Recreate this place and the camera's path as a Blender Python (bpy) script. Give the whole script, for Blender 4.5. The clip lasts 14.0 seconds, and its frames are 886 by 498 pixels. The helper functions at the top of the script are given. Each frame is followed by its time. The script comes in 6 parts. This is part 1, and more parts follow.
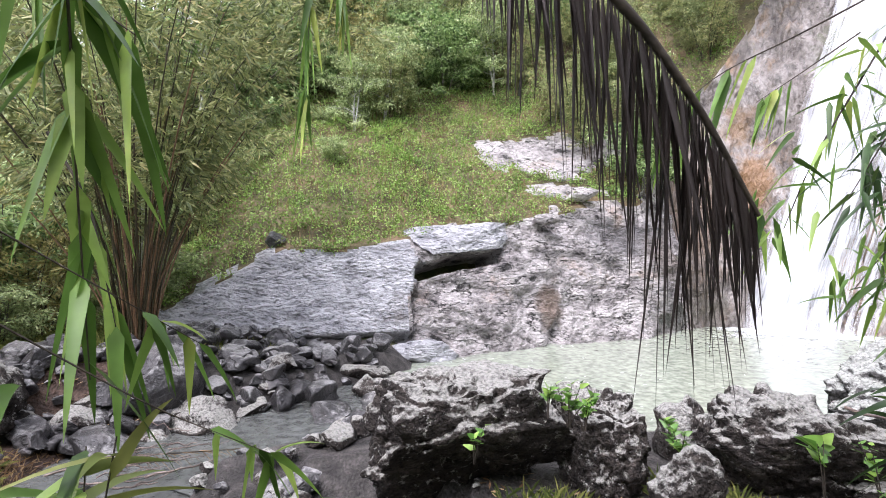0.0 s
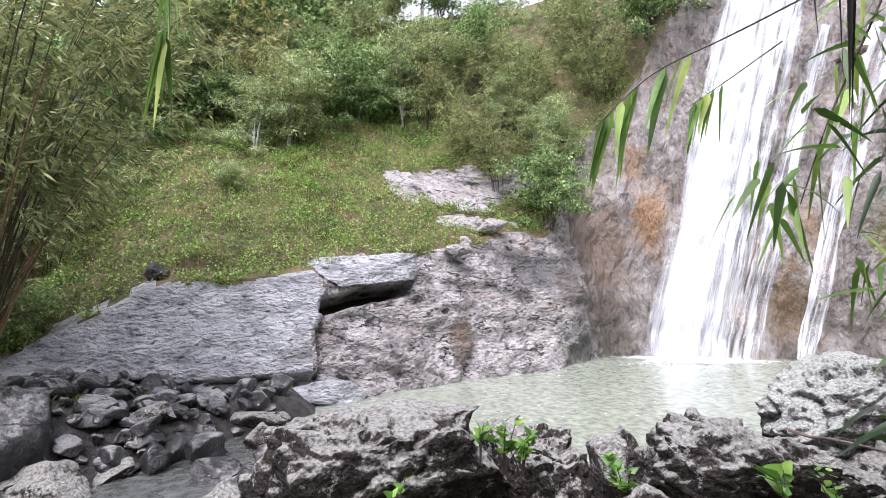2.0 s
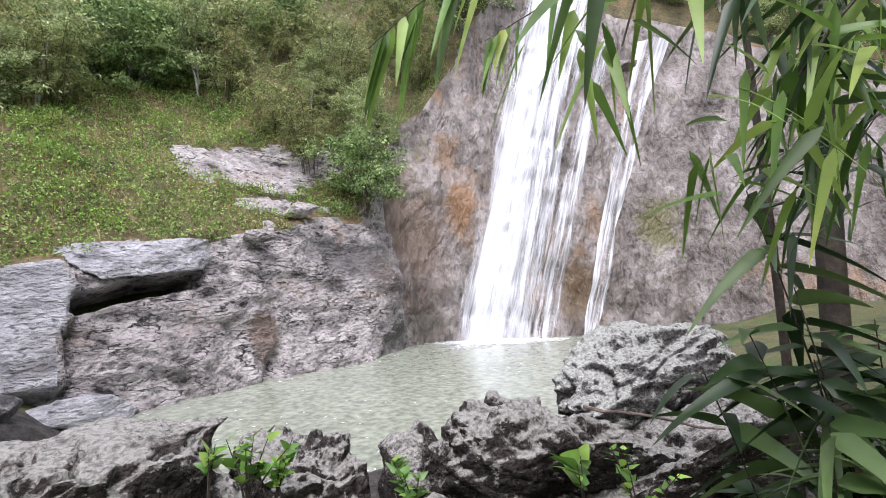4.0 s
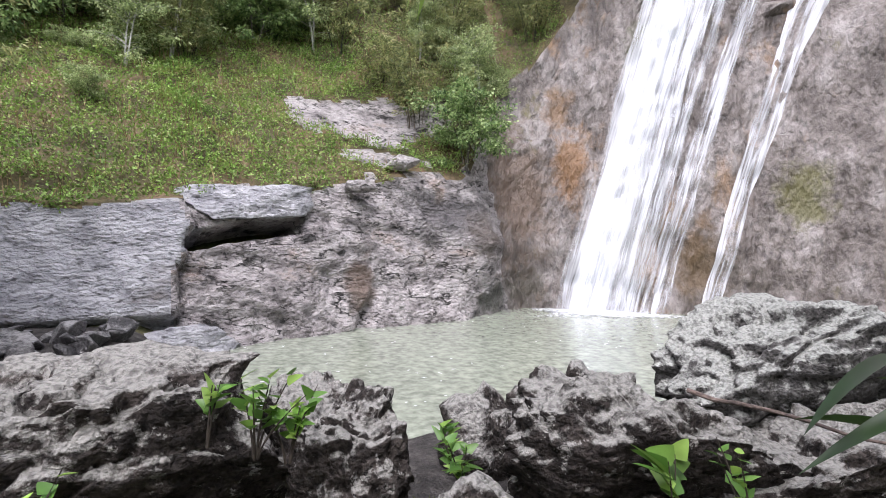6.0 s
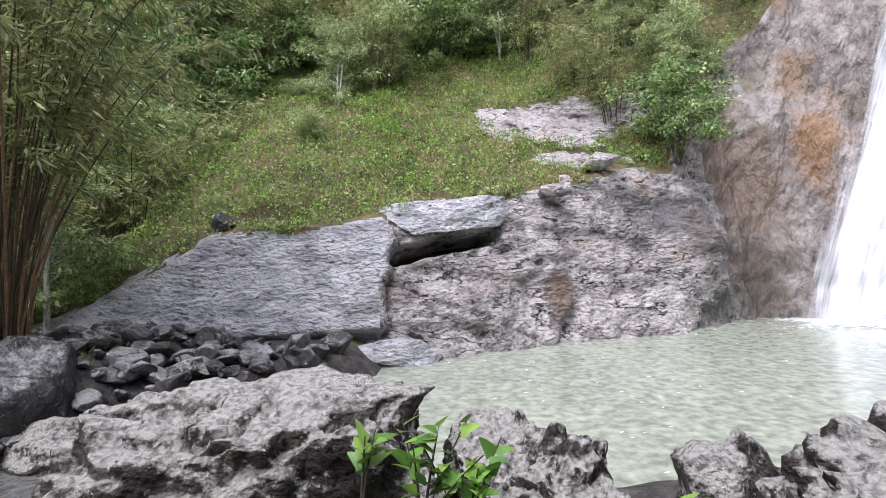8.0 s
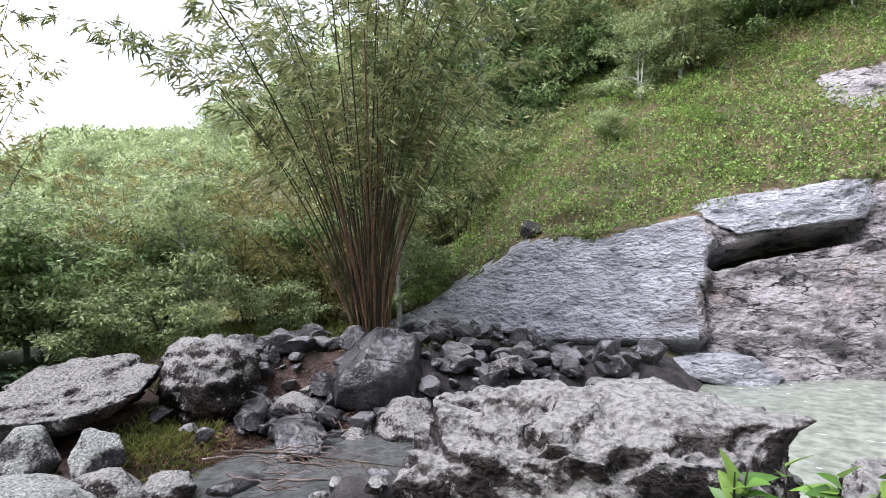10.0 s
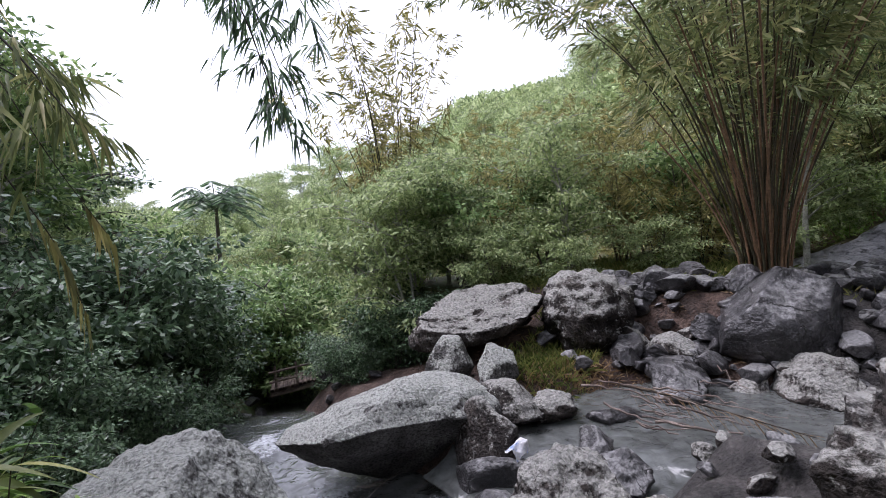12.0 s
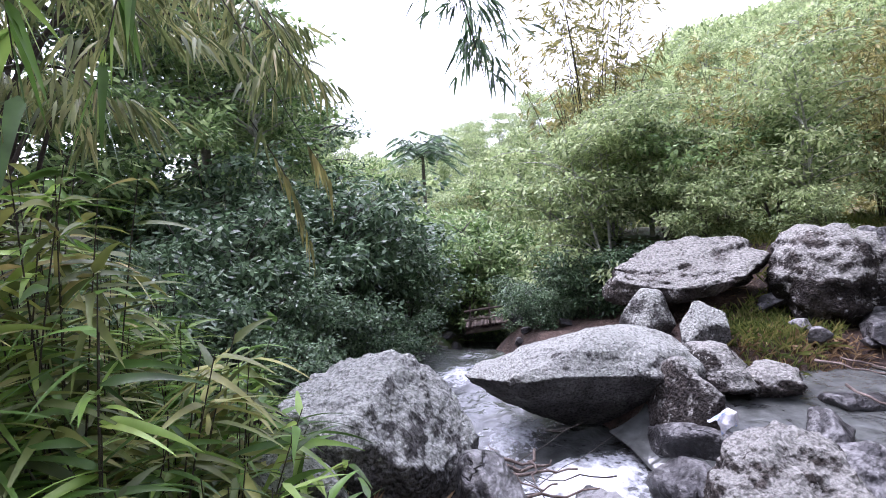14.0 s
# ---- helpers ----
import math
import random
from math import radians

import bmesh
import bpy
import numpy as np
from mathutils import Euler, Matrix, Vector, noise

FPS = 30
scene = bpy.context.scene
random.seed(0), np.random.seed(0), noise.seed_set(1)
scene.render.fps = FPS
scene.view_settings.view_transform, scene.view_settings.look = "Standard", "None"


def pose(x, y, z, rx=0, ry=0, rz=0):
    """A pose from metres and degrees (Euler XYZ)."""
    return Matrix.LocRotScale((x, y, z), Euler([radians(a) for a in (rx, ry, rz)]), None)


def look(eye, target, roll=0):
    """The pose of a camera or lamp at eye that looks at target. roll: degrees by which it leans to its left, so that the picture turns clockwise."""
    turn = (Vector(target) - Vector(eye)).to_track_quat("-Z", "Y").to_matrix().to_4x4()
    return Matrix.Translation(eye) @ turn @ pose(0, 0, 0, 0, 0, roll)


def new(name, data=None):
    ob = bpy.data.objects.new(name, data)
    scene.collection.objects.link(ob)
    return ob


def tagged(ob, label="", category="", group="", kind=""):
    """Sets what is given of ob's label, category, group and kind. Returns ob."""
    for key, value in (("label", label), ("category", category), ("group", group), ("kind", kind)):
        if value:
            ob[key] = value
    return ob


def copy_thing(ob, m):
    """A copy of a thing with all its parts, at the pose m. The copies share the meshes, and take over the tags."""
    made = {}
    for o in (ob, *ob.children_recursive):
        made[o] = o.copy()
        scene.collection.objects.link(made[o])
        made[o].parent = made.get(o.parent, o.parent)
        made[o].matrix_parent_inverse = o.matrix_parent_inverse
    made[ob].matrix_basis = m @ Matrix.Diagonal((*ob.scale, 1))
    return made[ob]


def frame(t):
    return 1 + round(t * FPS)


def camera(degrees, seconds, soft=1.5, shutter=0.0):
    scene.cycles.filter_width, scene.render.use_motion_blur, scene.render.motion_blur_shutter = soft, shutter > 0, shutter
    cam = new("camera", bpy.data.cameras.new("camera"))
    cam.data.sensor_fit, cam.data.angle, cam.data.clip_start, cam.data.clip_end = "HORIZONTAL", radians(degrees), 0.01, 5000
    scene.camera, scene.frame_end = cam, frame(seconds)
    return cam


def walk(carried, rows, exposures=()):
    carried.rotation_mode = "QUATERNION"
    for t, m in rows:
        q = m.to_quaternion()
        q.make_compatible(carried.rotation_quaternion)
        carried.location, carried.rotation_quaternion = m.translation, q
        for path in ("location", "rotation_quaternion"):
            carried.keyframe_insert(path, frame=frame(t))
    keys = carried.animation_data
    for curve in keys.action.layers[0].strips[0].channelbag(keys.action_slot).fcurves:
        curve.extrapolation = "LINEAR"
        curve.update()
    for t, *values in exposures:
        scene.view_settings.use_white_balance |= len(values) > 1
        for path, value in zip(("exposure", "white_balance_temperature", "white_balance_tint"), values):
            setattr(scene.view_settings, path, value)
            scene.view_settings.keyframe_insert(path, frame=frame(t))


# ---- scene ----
cam = camera(80.9, 14.0, soft=0.9)
PATH = [
    (0, (-0.899, -1.284, 2.435), (-0.863, 0.716, 2.431), -0.0),
    (0.5, (-0.938, -1.165, 2.393), (-0.88, 0.834, 2.415), -2.7),
    (1, (-0.9, -0.965, 2.379), (-0.837, 1.034, 2.429), -4.0),
    (1.5, (-0.883, -0.843, 2.362), (-0.791, 1.15, 2.495), -2.5),
    (2, (-0.907, -0.675, 2.289), (-0.519, 1.282, 2.428), -0.6),
    (2.5, (-0.848, -0.454, 2.203), (-0.203, 1.434, 2.343), -0.8),
    (3, (-0.669, -0.28, 2.208), (0.223, 1.506, 2.33), -2.0),
    (3.2, (-0.589, -0.201, 2.206), (0.434, 1.515, 2.301), -2.3),
    (5.3, (-0.043, 0.157, 2.033), (0.792, 1.971, 2.142), 3.3),
    (5.5, (0.005, 0.225, 2.031), (0.705, 2.098, 2.076), 3.0),
    (6, (0.09, 0.363, 1.994), (0.728, 2.258, 1.961), 1.6),
    (6.5, (0.166, 0.59, 1.939), (0.802, 2.485, 1.867), -0.1),
    (7, (0.247, 0.857, 1.907), (0.646, 2.817, 1.901), -0.8),
    (7.2, (0.24, 0.933, 1.917), (0.528, 2.912, 1.916), -0.9),
    (9.3, (0.181, 0.957, 1.985), (-0.523, 2.828, 2.041), -2.5),
    (9.5, (0.141, 0.987, 1.971), (-0.664, 2.817, 2.039), -2.4),
    (10, (0.08, 1.037, 1.945), (-1.072, 2.67, 2.016), -2.7),
    (10.5, (0.001, 1.104, 1.912), (-1.509, 2.414, 1.979), -3.6),
    (11, (-0.047, 1.169, 1.9), (-1.803, 2.125, 1.951), -3.9),
    (11.5, (-0.08, 1.183, 1.893), (-1.932, 1.939, 1.889), -4.3),
    (12, (-0.112, 1.198, 1.881), (-2.043, 1.714, 1.81), -4.6),
    (12.5, (-0.163, 1.201, 1.83), (-2.144, 1.444, 1.7), -3.9),
    (13, (-0.189, 1.215, 1.803), (-2.181, 1.25, 1.631), -3.7),
    (13.5, (-0.198, 1.22, 1.814), (-2.184, 1.107, 1.609), -3.7),
    (14, (-0.226, 1.232, 1.818), (-2.201, 0.998, 1.608), -3.9),
]
walk(cam, [(t, look(eye, target, roll)) for t, eye, target, roll in PATH], exposures=[(t, e, k, 30 if t > 12 else 21) for t, e, k in ((0.0, 2.15, 6150), (2.0, 1.95, 6150), (2.6, 1.78, 6200), (6.5, 1.66, 6250), (9.5, 1.9, 6000), (11.0, 1.6, 6000), (11.7, 1.3, 6000), (12.5, 1.8, 5850), (14.0, 2.2, 5700))])
import functools

SKY, SUN = 0.14, 1.15  # overcast day

# ---- world, sun, exposure ----
world = bpy.data.worlds.new("overcast_sky")
scene.world = world
world.use_nodes = True
wn, wl = world.node_tree.nodes, world.node_tree.links
sky = wn.new("ShaderNodeTexSky")
sky.sky_type, sky.sun_disc = "NISHITA", False
sky.sun_elevation, sky.sun_rotation = radians(60), radians(215)
sky.dust_density, sky.air_density = 1.5, 1.0
grey = wn.new("ShaderNodeHueSaturation")
grey.inputs["Saturation"].default_value = 0.22
wl.new(sky.outputs[0], grey.inputs["Color"])
wl.new(grey.outputs[0], wn["Background"].inputs["Color"])
wn["Background"].inputs["Strength"].default_value = SKY
sun = new("sun", bpy.data.lights.new("sun", "SUN"))
sun.data.energy, sun.data.angle, sun.data.color = SUN, radians(45), (1.0, 0.985, 0.96)
sun.matrix_world = look((0, 0, 30), Vector((0, 0, 30)) + Vector((math.sin(radians(215)) * -0.5, math.cos(radians(215)) * -0.5, -0.866)))


# ---- materials ----
def mat(name, stops, scale=3.0, rough=0.8, bump=0.3, fine=40.0, spots=None, spec=0.4, island=0.0, trans=0.0, streak=None, detail=6.0, coat=0.0, crust=None, relief=0.03, mix=0.65, grain_by=0.35, crease_shade=None, cracks=None):
    """A surface with colours mixed at two scales. stops: (position, colour). spots: (colour, scale, from, to). streak: squash of the pattern along z."""
    m = bpy.data.materials.new(name)
    m.use_nodes = True
    n, l = m.node_tree.nodes, m.node_tree.links
    b = n["Principled BSDF"]
    geo = n.new("ShaderNodeNewGeometry")
    pos = n.new("ShaderNodeMapping")
    l.new(geo.outputs["Position"], pos.inputs["Vector"])
    if streak:
        pos.inputs["Scale"].default_value = (1, 1, streak)
    big = n.new("ShaderNodeTexNoise")
    big.inputs["Scale"].default_value, big.inputs["Detail"].default_value = scale, detail
    big.inputs["Roughness"].default_value = 0.62
    l.new(pos.outputs[0], big.inputs["Vector"])
    ramp = n.new("ShaderNodeValToRGB")
    el = ramp.color_ramp.elements
    while len(el) < len(stops):
        el.new(0.5)
    for e, (p, c) in zip(el, stops):
        e.position, e.color = p, (*c, 1)
    source = big.outputs["Fac"]
    if island:
        add = n.new("ShaderNodeMath")
        add.operation = "MULTIPLY_ADD"
        add.inputs[1].default_value, add.inputs[2].default_value = island, 0.5 - island / 2
        l.new(geo.outputs["Random Per Island"], add.inputs[0])
        mean = n.new("ShaderNodeMix")
        mean.inputs["Factor"].default_value = mix
        l.new(big.outputs["Fac"], mean.inputs["A"])
        l.new(add.outputs[0], mean.inputs["B"])
        source = mean.outputs["Result"]
    l.new(source, ramp.inputs["Fac"])
    col = ramp.outputs["Color"]
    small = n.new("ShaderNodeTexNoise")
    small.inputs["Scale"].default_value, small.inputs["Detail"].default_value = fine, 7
    l.new(pos.outputs[0] if streak and crease_shade else geo.outputs["Position"], small.inputs["Vector"])
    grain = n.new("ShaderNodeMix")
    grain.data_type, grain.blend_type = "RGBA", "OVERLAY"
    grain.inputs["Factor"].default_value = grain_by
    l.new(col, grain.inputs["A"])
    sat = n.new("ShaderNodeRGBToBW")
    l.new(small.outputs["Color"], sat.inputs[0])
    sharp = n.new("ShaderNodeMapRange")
    sharp.inputs["From Min"].default_value, sharp.inputs["From Max"].default_value = crease_shade or (0.36, 0.64)
    if crease_shade:  # relief shade painted in: dark colour only in the fine hollows
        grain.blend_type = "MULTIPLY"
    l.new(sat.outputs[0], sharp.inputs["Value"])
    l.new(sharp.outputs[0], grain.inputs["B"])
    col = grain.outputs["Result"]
    for c, sc, lo, hi in spots or ():
        sp = n.new("ShaderNodeTexNoise")
        sp.inputs["Scale"].default_value, sp.inputs["Detail"].default_value, sp.inputs["Roughness"].default_value = sc, 8, 0.7
        l.new(pos.outputs[0] if sc < 3 else geo.outputs["Position"], sp.inputs["Vector"])
        rg = n.new("ShaderNodeMapRange")
        rg.inputs["From Min"].default_value, rg.inputs["From Max"].default_value = lo, hi
        l.new(sp.outputs["Fac"], rg.inputs["Value"])
        mx = n.new("ShaderNodeMix")
        mx.data_type = "RGBA"
        mx.inputs["B"].default_value = (*c, 1)
        l.new(rg.outputs[0], mx.inputs["Factor"])
        l.new(col, mx.inputs["A"])
        col = mx.outputs["Result"]
    if crust:  # lichen crust, and top light painted in: normal Z pales upturned faces
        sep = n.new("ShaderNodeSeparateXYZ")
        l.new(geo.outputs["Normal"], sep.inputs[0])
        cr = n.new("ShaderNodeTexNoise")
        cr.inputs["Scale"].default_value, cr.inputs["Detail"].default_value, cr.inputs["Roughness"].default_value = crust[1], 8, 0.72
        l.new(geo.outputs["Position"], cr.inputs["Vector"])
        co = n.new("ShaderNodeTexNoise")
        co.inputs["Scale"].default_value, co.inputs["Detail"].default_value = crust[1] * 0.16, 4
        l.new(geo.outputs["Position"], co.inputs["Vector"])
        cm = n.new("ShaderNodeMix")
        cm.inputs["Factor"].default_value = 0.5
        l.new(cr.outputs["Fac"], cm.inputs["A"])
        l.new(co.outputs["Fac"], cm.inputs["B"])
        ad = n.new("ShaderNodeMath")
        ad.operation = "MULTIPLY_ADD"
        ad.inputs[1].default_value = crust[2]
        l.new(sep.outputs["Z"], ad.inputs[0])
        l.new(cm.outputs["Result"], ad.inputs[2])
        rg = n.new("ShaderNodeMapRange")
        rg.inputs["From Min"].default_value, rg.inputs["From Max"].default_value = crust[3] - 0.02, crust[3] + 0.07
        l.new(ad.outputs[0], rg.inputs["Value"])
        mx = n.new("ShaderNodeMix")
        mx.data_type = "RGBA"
        # the crust's colour takes the same darker fine hollows
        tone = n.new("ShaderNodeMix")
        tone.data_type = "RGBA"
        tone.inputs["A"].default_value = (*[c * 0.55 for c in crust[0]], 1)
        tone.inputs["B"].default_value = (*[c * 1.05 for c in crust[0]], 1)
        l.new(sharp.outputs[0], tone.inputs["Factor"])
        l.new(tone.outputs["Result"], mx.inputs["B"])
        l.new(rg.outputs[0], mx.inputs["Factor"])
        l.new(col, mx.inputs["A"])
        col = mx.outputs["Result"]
    crack_depth = None
    if cracks:  # thin dark fissures: (scale, stretch, width, depth)
        cmap = n.new("ShaderNodeMapping")
        cmap.inputs["Scale"].default_value = cracks[1]
        cmap.inputs["Rotation"].default_value = cracks[4]
        l.new(geo.outputs["Position"], cmap.inputs["Vector"])
        cn = n.new("ShaderNodeTexNoise")
        cn.inputs["Scale"].default_value, cn.inputs["Detail"].default_value, cn.inputs["Roughness"].default_value = cracks[0], 5, 0.55
        l.new(cmap.outputs[0], cn.inputs["Vector"])
        away = n.new("ShaderNodeMath")
        away.operation = "SUBTRACT"
        away.inputs[1].default_value = 0.5
        l.new(cn.outputs["Fac"], away.inputs[0])
        mag = n.new("ShaderNodeMath")
        mag.operation = "ABSOLUTE"
        l.new(away.outputs[0], mag.inputs[0])
        wide = n.new("ShaderNodeMath")  # fissures open and close along their run
        wide.operation = "MULTIPLY_ADD"
        wide.inputs[1].default_value, wide.inputs[2].default_value = cracks[2] * 5.0, -cracks[2] * 1.8
        l.new(big.outputs["Fac"], wide.inputs[0])
        gap = n.new("ShaderNodeMapRange")
        gap.inputs["From Min"].default_value = 0.0
        l.new(mag.outputs[0], gap.inputs["Value"])
        l.new(wide.outputs[0], gap.inputs["From Max"])
        crack_depth = gap.outputs[0]
        mx = n.new("ShaderNodeMix")
        mx.data_type = "RGBA"
        mx.inputs["A"].default_value = (0.022, 0.02, 0.019, 1)
        l.new(crack_depth, mx.inputs["Factor"])
        l.new(col, mx.inputs["B"])
        col = mx.outputs["Result"]
    l.new(col, b.inputs["Base Color"])
    b.inputs["Roughness"].default_value = rough
    b.inputs["Specular IOR Level"].default_value = spec
    if coat:
        b.inputs["Coat Weight"].default_value, b.inputs["Coat Roughness"].default_value = coat, 0.25
    if bump:
        bp = n.new("ShaderNodeBump")
        bp.inputs["Strength"].default_value, bp.inputs["Distance"].default_value = bump, relief
        h = n.new("ShaderNodeMath")
        l.new(small.outputs["Fac"], h.inputs[0])
        l.new(big.outputs["Fac"], h.inputs[1])
        tall = h.outputs[0]
        if crack_depth:
            deep = n.new("ShaderNodeMath")
            deep.operation = "MULTIPLY_ADD"
            deep.inputs[1].default_value = cracks[3]
            l.new(crack_depth, deep.inputs[0])
            l.new(tall, deep.inputs[2])
            tall = deep.outputs[0]
        l.new(tall, bp.inputs["Height"])
        l.new(bp.outputs[0], b.inputs["Normal"])
    if trans:
        out = n["Material Output"]
        tr = n.new("ShaderNodeBsdfTranslucent")
        l.new(col, tr.inputs["Color"])
        ms = n.new("ShaderNodeMixShader")
        ms.inputs["Fac"].default_value = trans
        l.new(b.outputs[0], ms.inputs[1])
        l.new(tr.outputs[0], ms.inputs[2])
        l.new(ms.outputs[0], out.inputs["Surface"])
    return m


def stain(m, at, radius, colour, strength=0.85):
    """A ragged weathering stain of its own colour on a rock material."""
    n, l = m.node_tree.nodes, m.node_tree.links
    b = n["Principled BSDF"]
    col = b.inputs["Base Color"].links[0].from_socket
    geo = n.new("ShaderNodeNewGeometry")
    off = n.new("ShaderNodeMapping")
    off.inputs["Location"].default_value = [-a / r for a, r in zip(at, radius)]
    off.inputs["Scale"].default_value = [1 / r for r in radius]
    l.new(geo.outputs["Position"], off.inputs["Vector"])
    size = n.new("ShaderNodeVectorMath")
    size.operation = "LENGTH"
    l.new(off.outputs[0], size.inputs[0])
    nz = n.new("ShaderNodeTexNoise")
    nz.inputs["Scale"].default_value, nz.inputs["Detail"].default_value, nz.inputs["Roughness"].default_value = 1.8, 8, 0.7
    l.new(geo.outputs["Position"], nz.inputs["Vector"])
    mix = n.new("ShaderNodeMath")
    mix.operation = "MULTIPLY_ADD"
    mix.inputs[1].default_value = 2.4
    l.new(nz.outputs["Fac"], mix.inputs[0])
    l.new(size.outputs["Value"], mix.inputs[2])
    rg = n.new("ShaderNodeMapRange")
    rg.inputs["From Min"].default_value, rg.inputs["From Max"].default_value = 1.6, 2.2
    rg.inputs["To Min"].default_value, rg.inputs["To Max"].default_value = strength, 0.0
    l.new(mix.outputs[0], rg.inputs["Value"])
    mx = n.new("ShaderNodeMix")
    mx.data_type, mx.blend_type = "RGBA", "MIX"
    mx.inputs["B"].default_value = (*colour, 1)
    l.new(rg.outputs[0], mx.inputs["Factor"])
    l.new(col, mx.inputs["A"])
    l.new(mx.outputs["Result"], b.inputs["Base Color"])


def leaf_mat(name, dark, mid, light, yellow=None, rough=0.5, trans=0.3):
    stops = [(0.25, dark), (0.5, mid), (0.7, light)] + ([(0.8, yellow)] if yellow else [])
    return mat(name, stops, scale=1.2, rough=rough, bump=0, island=0.95, mix=0.5, trans=trans * 0.85, spec=0.4, fine=6)


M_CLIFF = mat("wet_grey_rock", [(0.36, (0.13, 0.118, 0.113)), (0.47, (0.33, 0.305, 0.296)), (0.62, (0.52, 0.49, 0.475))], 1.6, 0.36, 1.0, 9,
              spots=[((0.25, 0.16, 0.105), 0.8, 0.57, 0.72), ((0.04, 0.037, 0.034), 1.6, 0.575, 0.68), ((0.06, 0.07, 0.05), 1.1, 0.61, 0.72)], spec=0.5, streak=1.6, relief=0.17, detail=10, grain_by=0.7, crease_shade=(0.36, 0.47),
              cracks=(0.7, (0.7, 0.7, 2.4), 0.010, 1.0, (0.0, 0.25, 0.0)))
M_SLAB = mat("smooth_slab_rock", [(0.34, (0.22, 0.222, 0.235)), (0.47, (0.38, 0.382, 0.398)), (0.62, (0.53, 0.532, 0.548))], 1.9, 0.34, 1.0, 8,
             spots=[((0.15, 0.13, 0.118), 0.8, 0.57, 0.74)], spec=0.5, streak=1.9, relief=0.18, detail=10, grain_by=0.65, crease_shade=(0.36, 0.46))
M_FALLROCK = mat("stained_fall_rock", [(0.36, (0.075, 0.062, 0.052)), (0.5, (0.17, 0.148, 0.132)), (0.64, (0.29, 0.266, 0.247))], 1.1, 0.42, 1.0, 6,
                 spots=[((0.24, 0.15, 0.08), 0.5, 0.56, 0.68), ((0.06, 0.05, 0.042), 1.2, 0.57, 0.70), ((0.13, 0.115, 0.045), 0.8, 0.62, 0.72)], spec=0.45, streak=0.55, relief=0.18, detail=10, grain_by=0.5, crease_shade=(0.36, 0.5))
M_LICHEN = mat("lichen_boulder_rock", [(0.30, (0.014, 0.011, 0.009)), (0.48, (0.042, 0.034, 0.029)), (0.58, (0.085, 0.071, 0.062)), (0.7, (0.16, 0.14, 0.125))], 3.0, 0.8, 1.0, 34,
               spots=[((0.38, 0.37, 0.34), 9.0, 0.585, 0.63)], spec=0.3, crust=((0.37, 0.362, 0.33), 21.0, 0.28, 0.635), relief=0.08, detail=10, grain_by=0.7, crease_shade=(0.40, 0.53))
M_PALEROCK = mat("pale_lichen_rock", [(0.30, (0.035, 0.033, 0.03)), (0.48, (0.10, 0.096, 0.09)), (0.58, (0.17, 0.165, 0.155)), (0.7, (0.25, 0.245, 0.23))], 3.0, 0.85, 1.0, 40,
                 spots=[((0.05, 0.05, 0.043), 6.0, 0.60, 0.67)], spec=0.3, crust=((0.44, 0.45, 0.41), 24.0, 0.25, 0.595), relief=0.06, detail=10, grain_by=0.7, crease_shade=(0.40, 0.53))
# crust here: greyer upturned faces, light from above put into the colour
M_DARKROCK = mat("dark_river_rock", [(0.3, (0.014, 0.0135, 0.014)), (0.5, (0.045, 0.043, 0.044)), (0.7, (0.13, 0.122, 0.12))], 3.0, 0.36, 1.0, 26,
                 spots=[((0.30, 0.29, 0.27), 12.0, 0.63, 0.68)], spec=0.5, crust=((0.25, 0.245, 0.24), 9.0, 0.17, 0.62), relief=0.03, detail=10, grain_by=0.6, crease_shade=(0.38, 0.52),
                 cracks=(1.4, (1.0, 1.0, 1.5), 0.012, 0.8, (0.3, 0.2, 0.0)))
M_SOIL = mat("wet_reddish_soil", [(0.3, (0.03, 0.02, 0.015)), (0.5, (0.085, 0.052, 0.038)), (0.7, (0.15, 0.10, 0.075))], 4.0, 0.7, 1.0, 30, relief=0.06, detail=9, grain_by=0.6, crease_shade=(0.38, 0.52))
M_GRAVEL = mat("dark_stony_gravel", [(0.3, (0.02, 0.018, 0.017)), (0.5, (0.055, 0.05, 0.046)), (0.7, (0.11, 0.10, 0.092))], 6.0, 0.75, 1.0, 40, relief=0.06)
M_GROUND = mat("leaf_litter_ground", [(0.3, (0.03, 0.035, 0.015)), (0.5, (0.07, 0.075, 0.03)), (0.7, (0.13, 0.10, 0.05))], 1.5, 0.9, 0.8, 18,
               spots=[((0.05, 0.09, 0.02), 1.2, 0.5, 0.65)])
M_SLOPE = mat("mossy_slope_soil", [(0.3, (0.035, 0.03, 0.014)), (0.5, (0.10, 0.085, 0.04)), (0.7, (0.19, 0.125, 0.075))], 1.2, 0.9, 0.8, 14)
L_BAMBOO = leaf_mat("bamboo_leaf", (0.08, 0.11, 0.04), (0.21, 0.245, 0.09), (0.37, 0.38, 0.16), (0.55, 0.46, 0.22), trans=0.45)
L_YELLOW = leaf_mat("yellowing_bamboo_leaf", (0.13, 0.14, 0.05), (0.28, 0.26, 0.09), (0.45, 0.40, 0.15), (0.55, 0.46, 0.2), trans=0.4)
L_FOREST = leaf_mat("forest_leaf", (0.05, 0.10, 0.033), (0.20, 0.31, 0.105), (0.41, 0.52, 0.23), trans=0.45)
L_PALE = leaf_mat("pale_tree_leaf", (0.12, 0.17, 0.07), (0.35, 0.44, 0.19), (0.55, 0.62, 0.33), trans=0.5)
L_DARK = leaf_mat("dark_tree_leaf", (0.026, 0.055, 0.026), (0.095, 0.165, 0.08), (0.26, 0.37, 0.21), trans=0.35, rough=0.35)
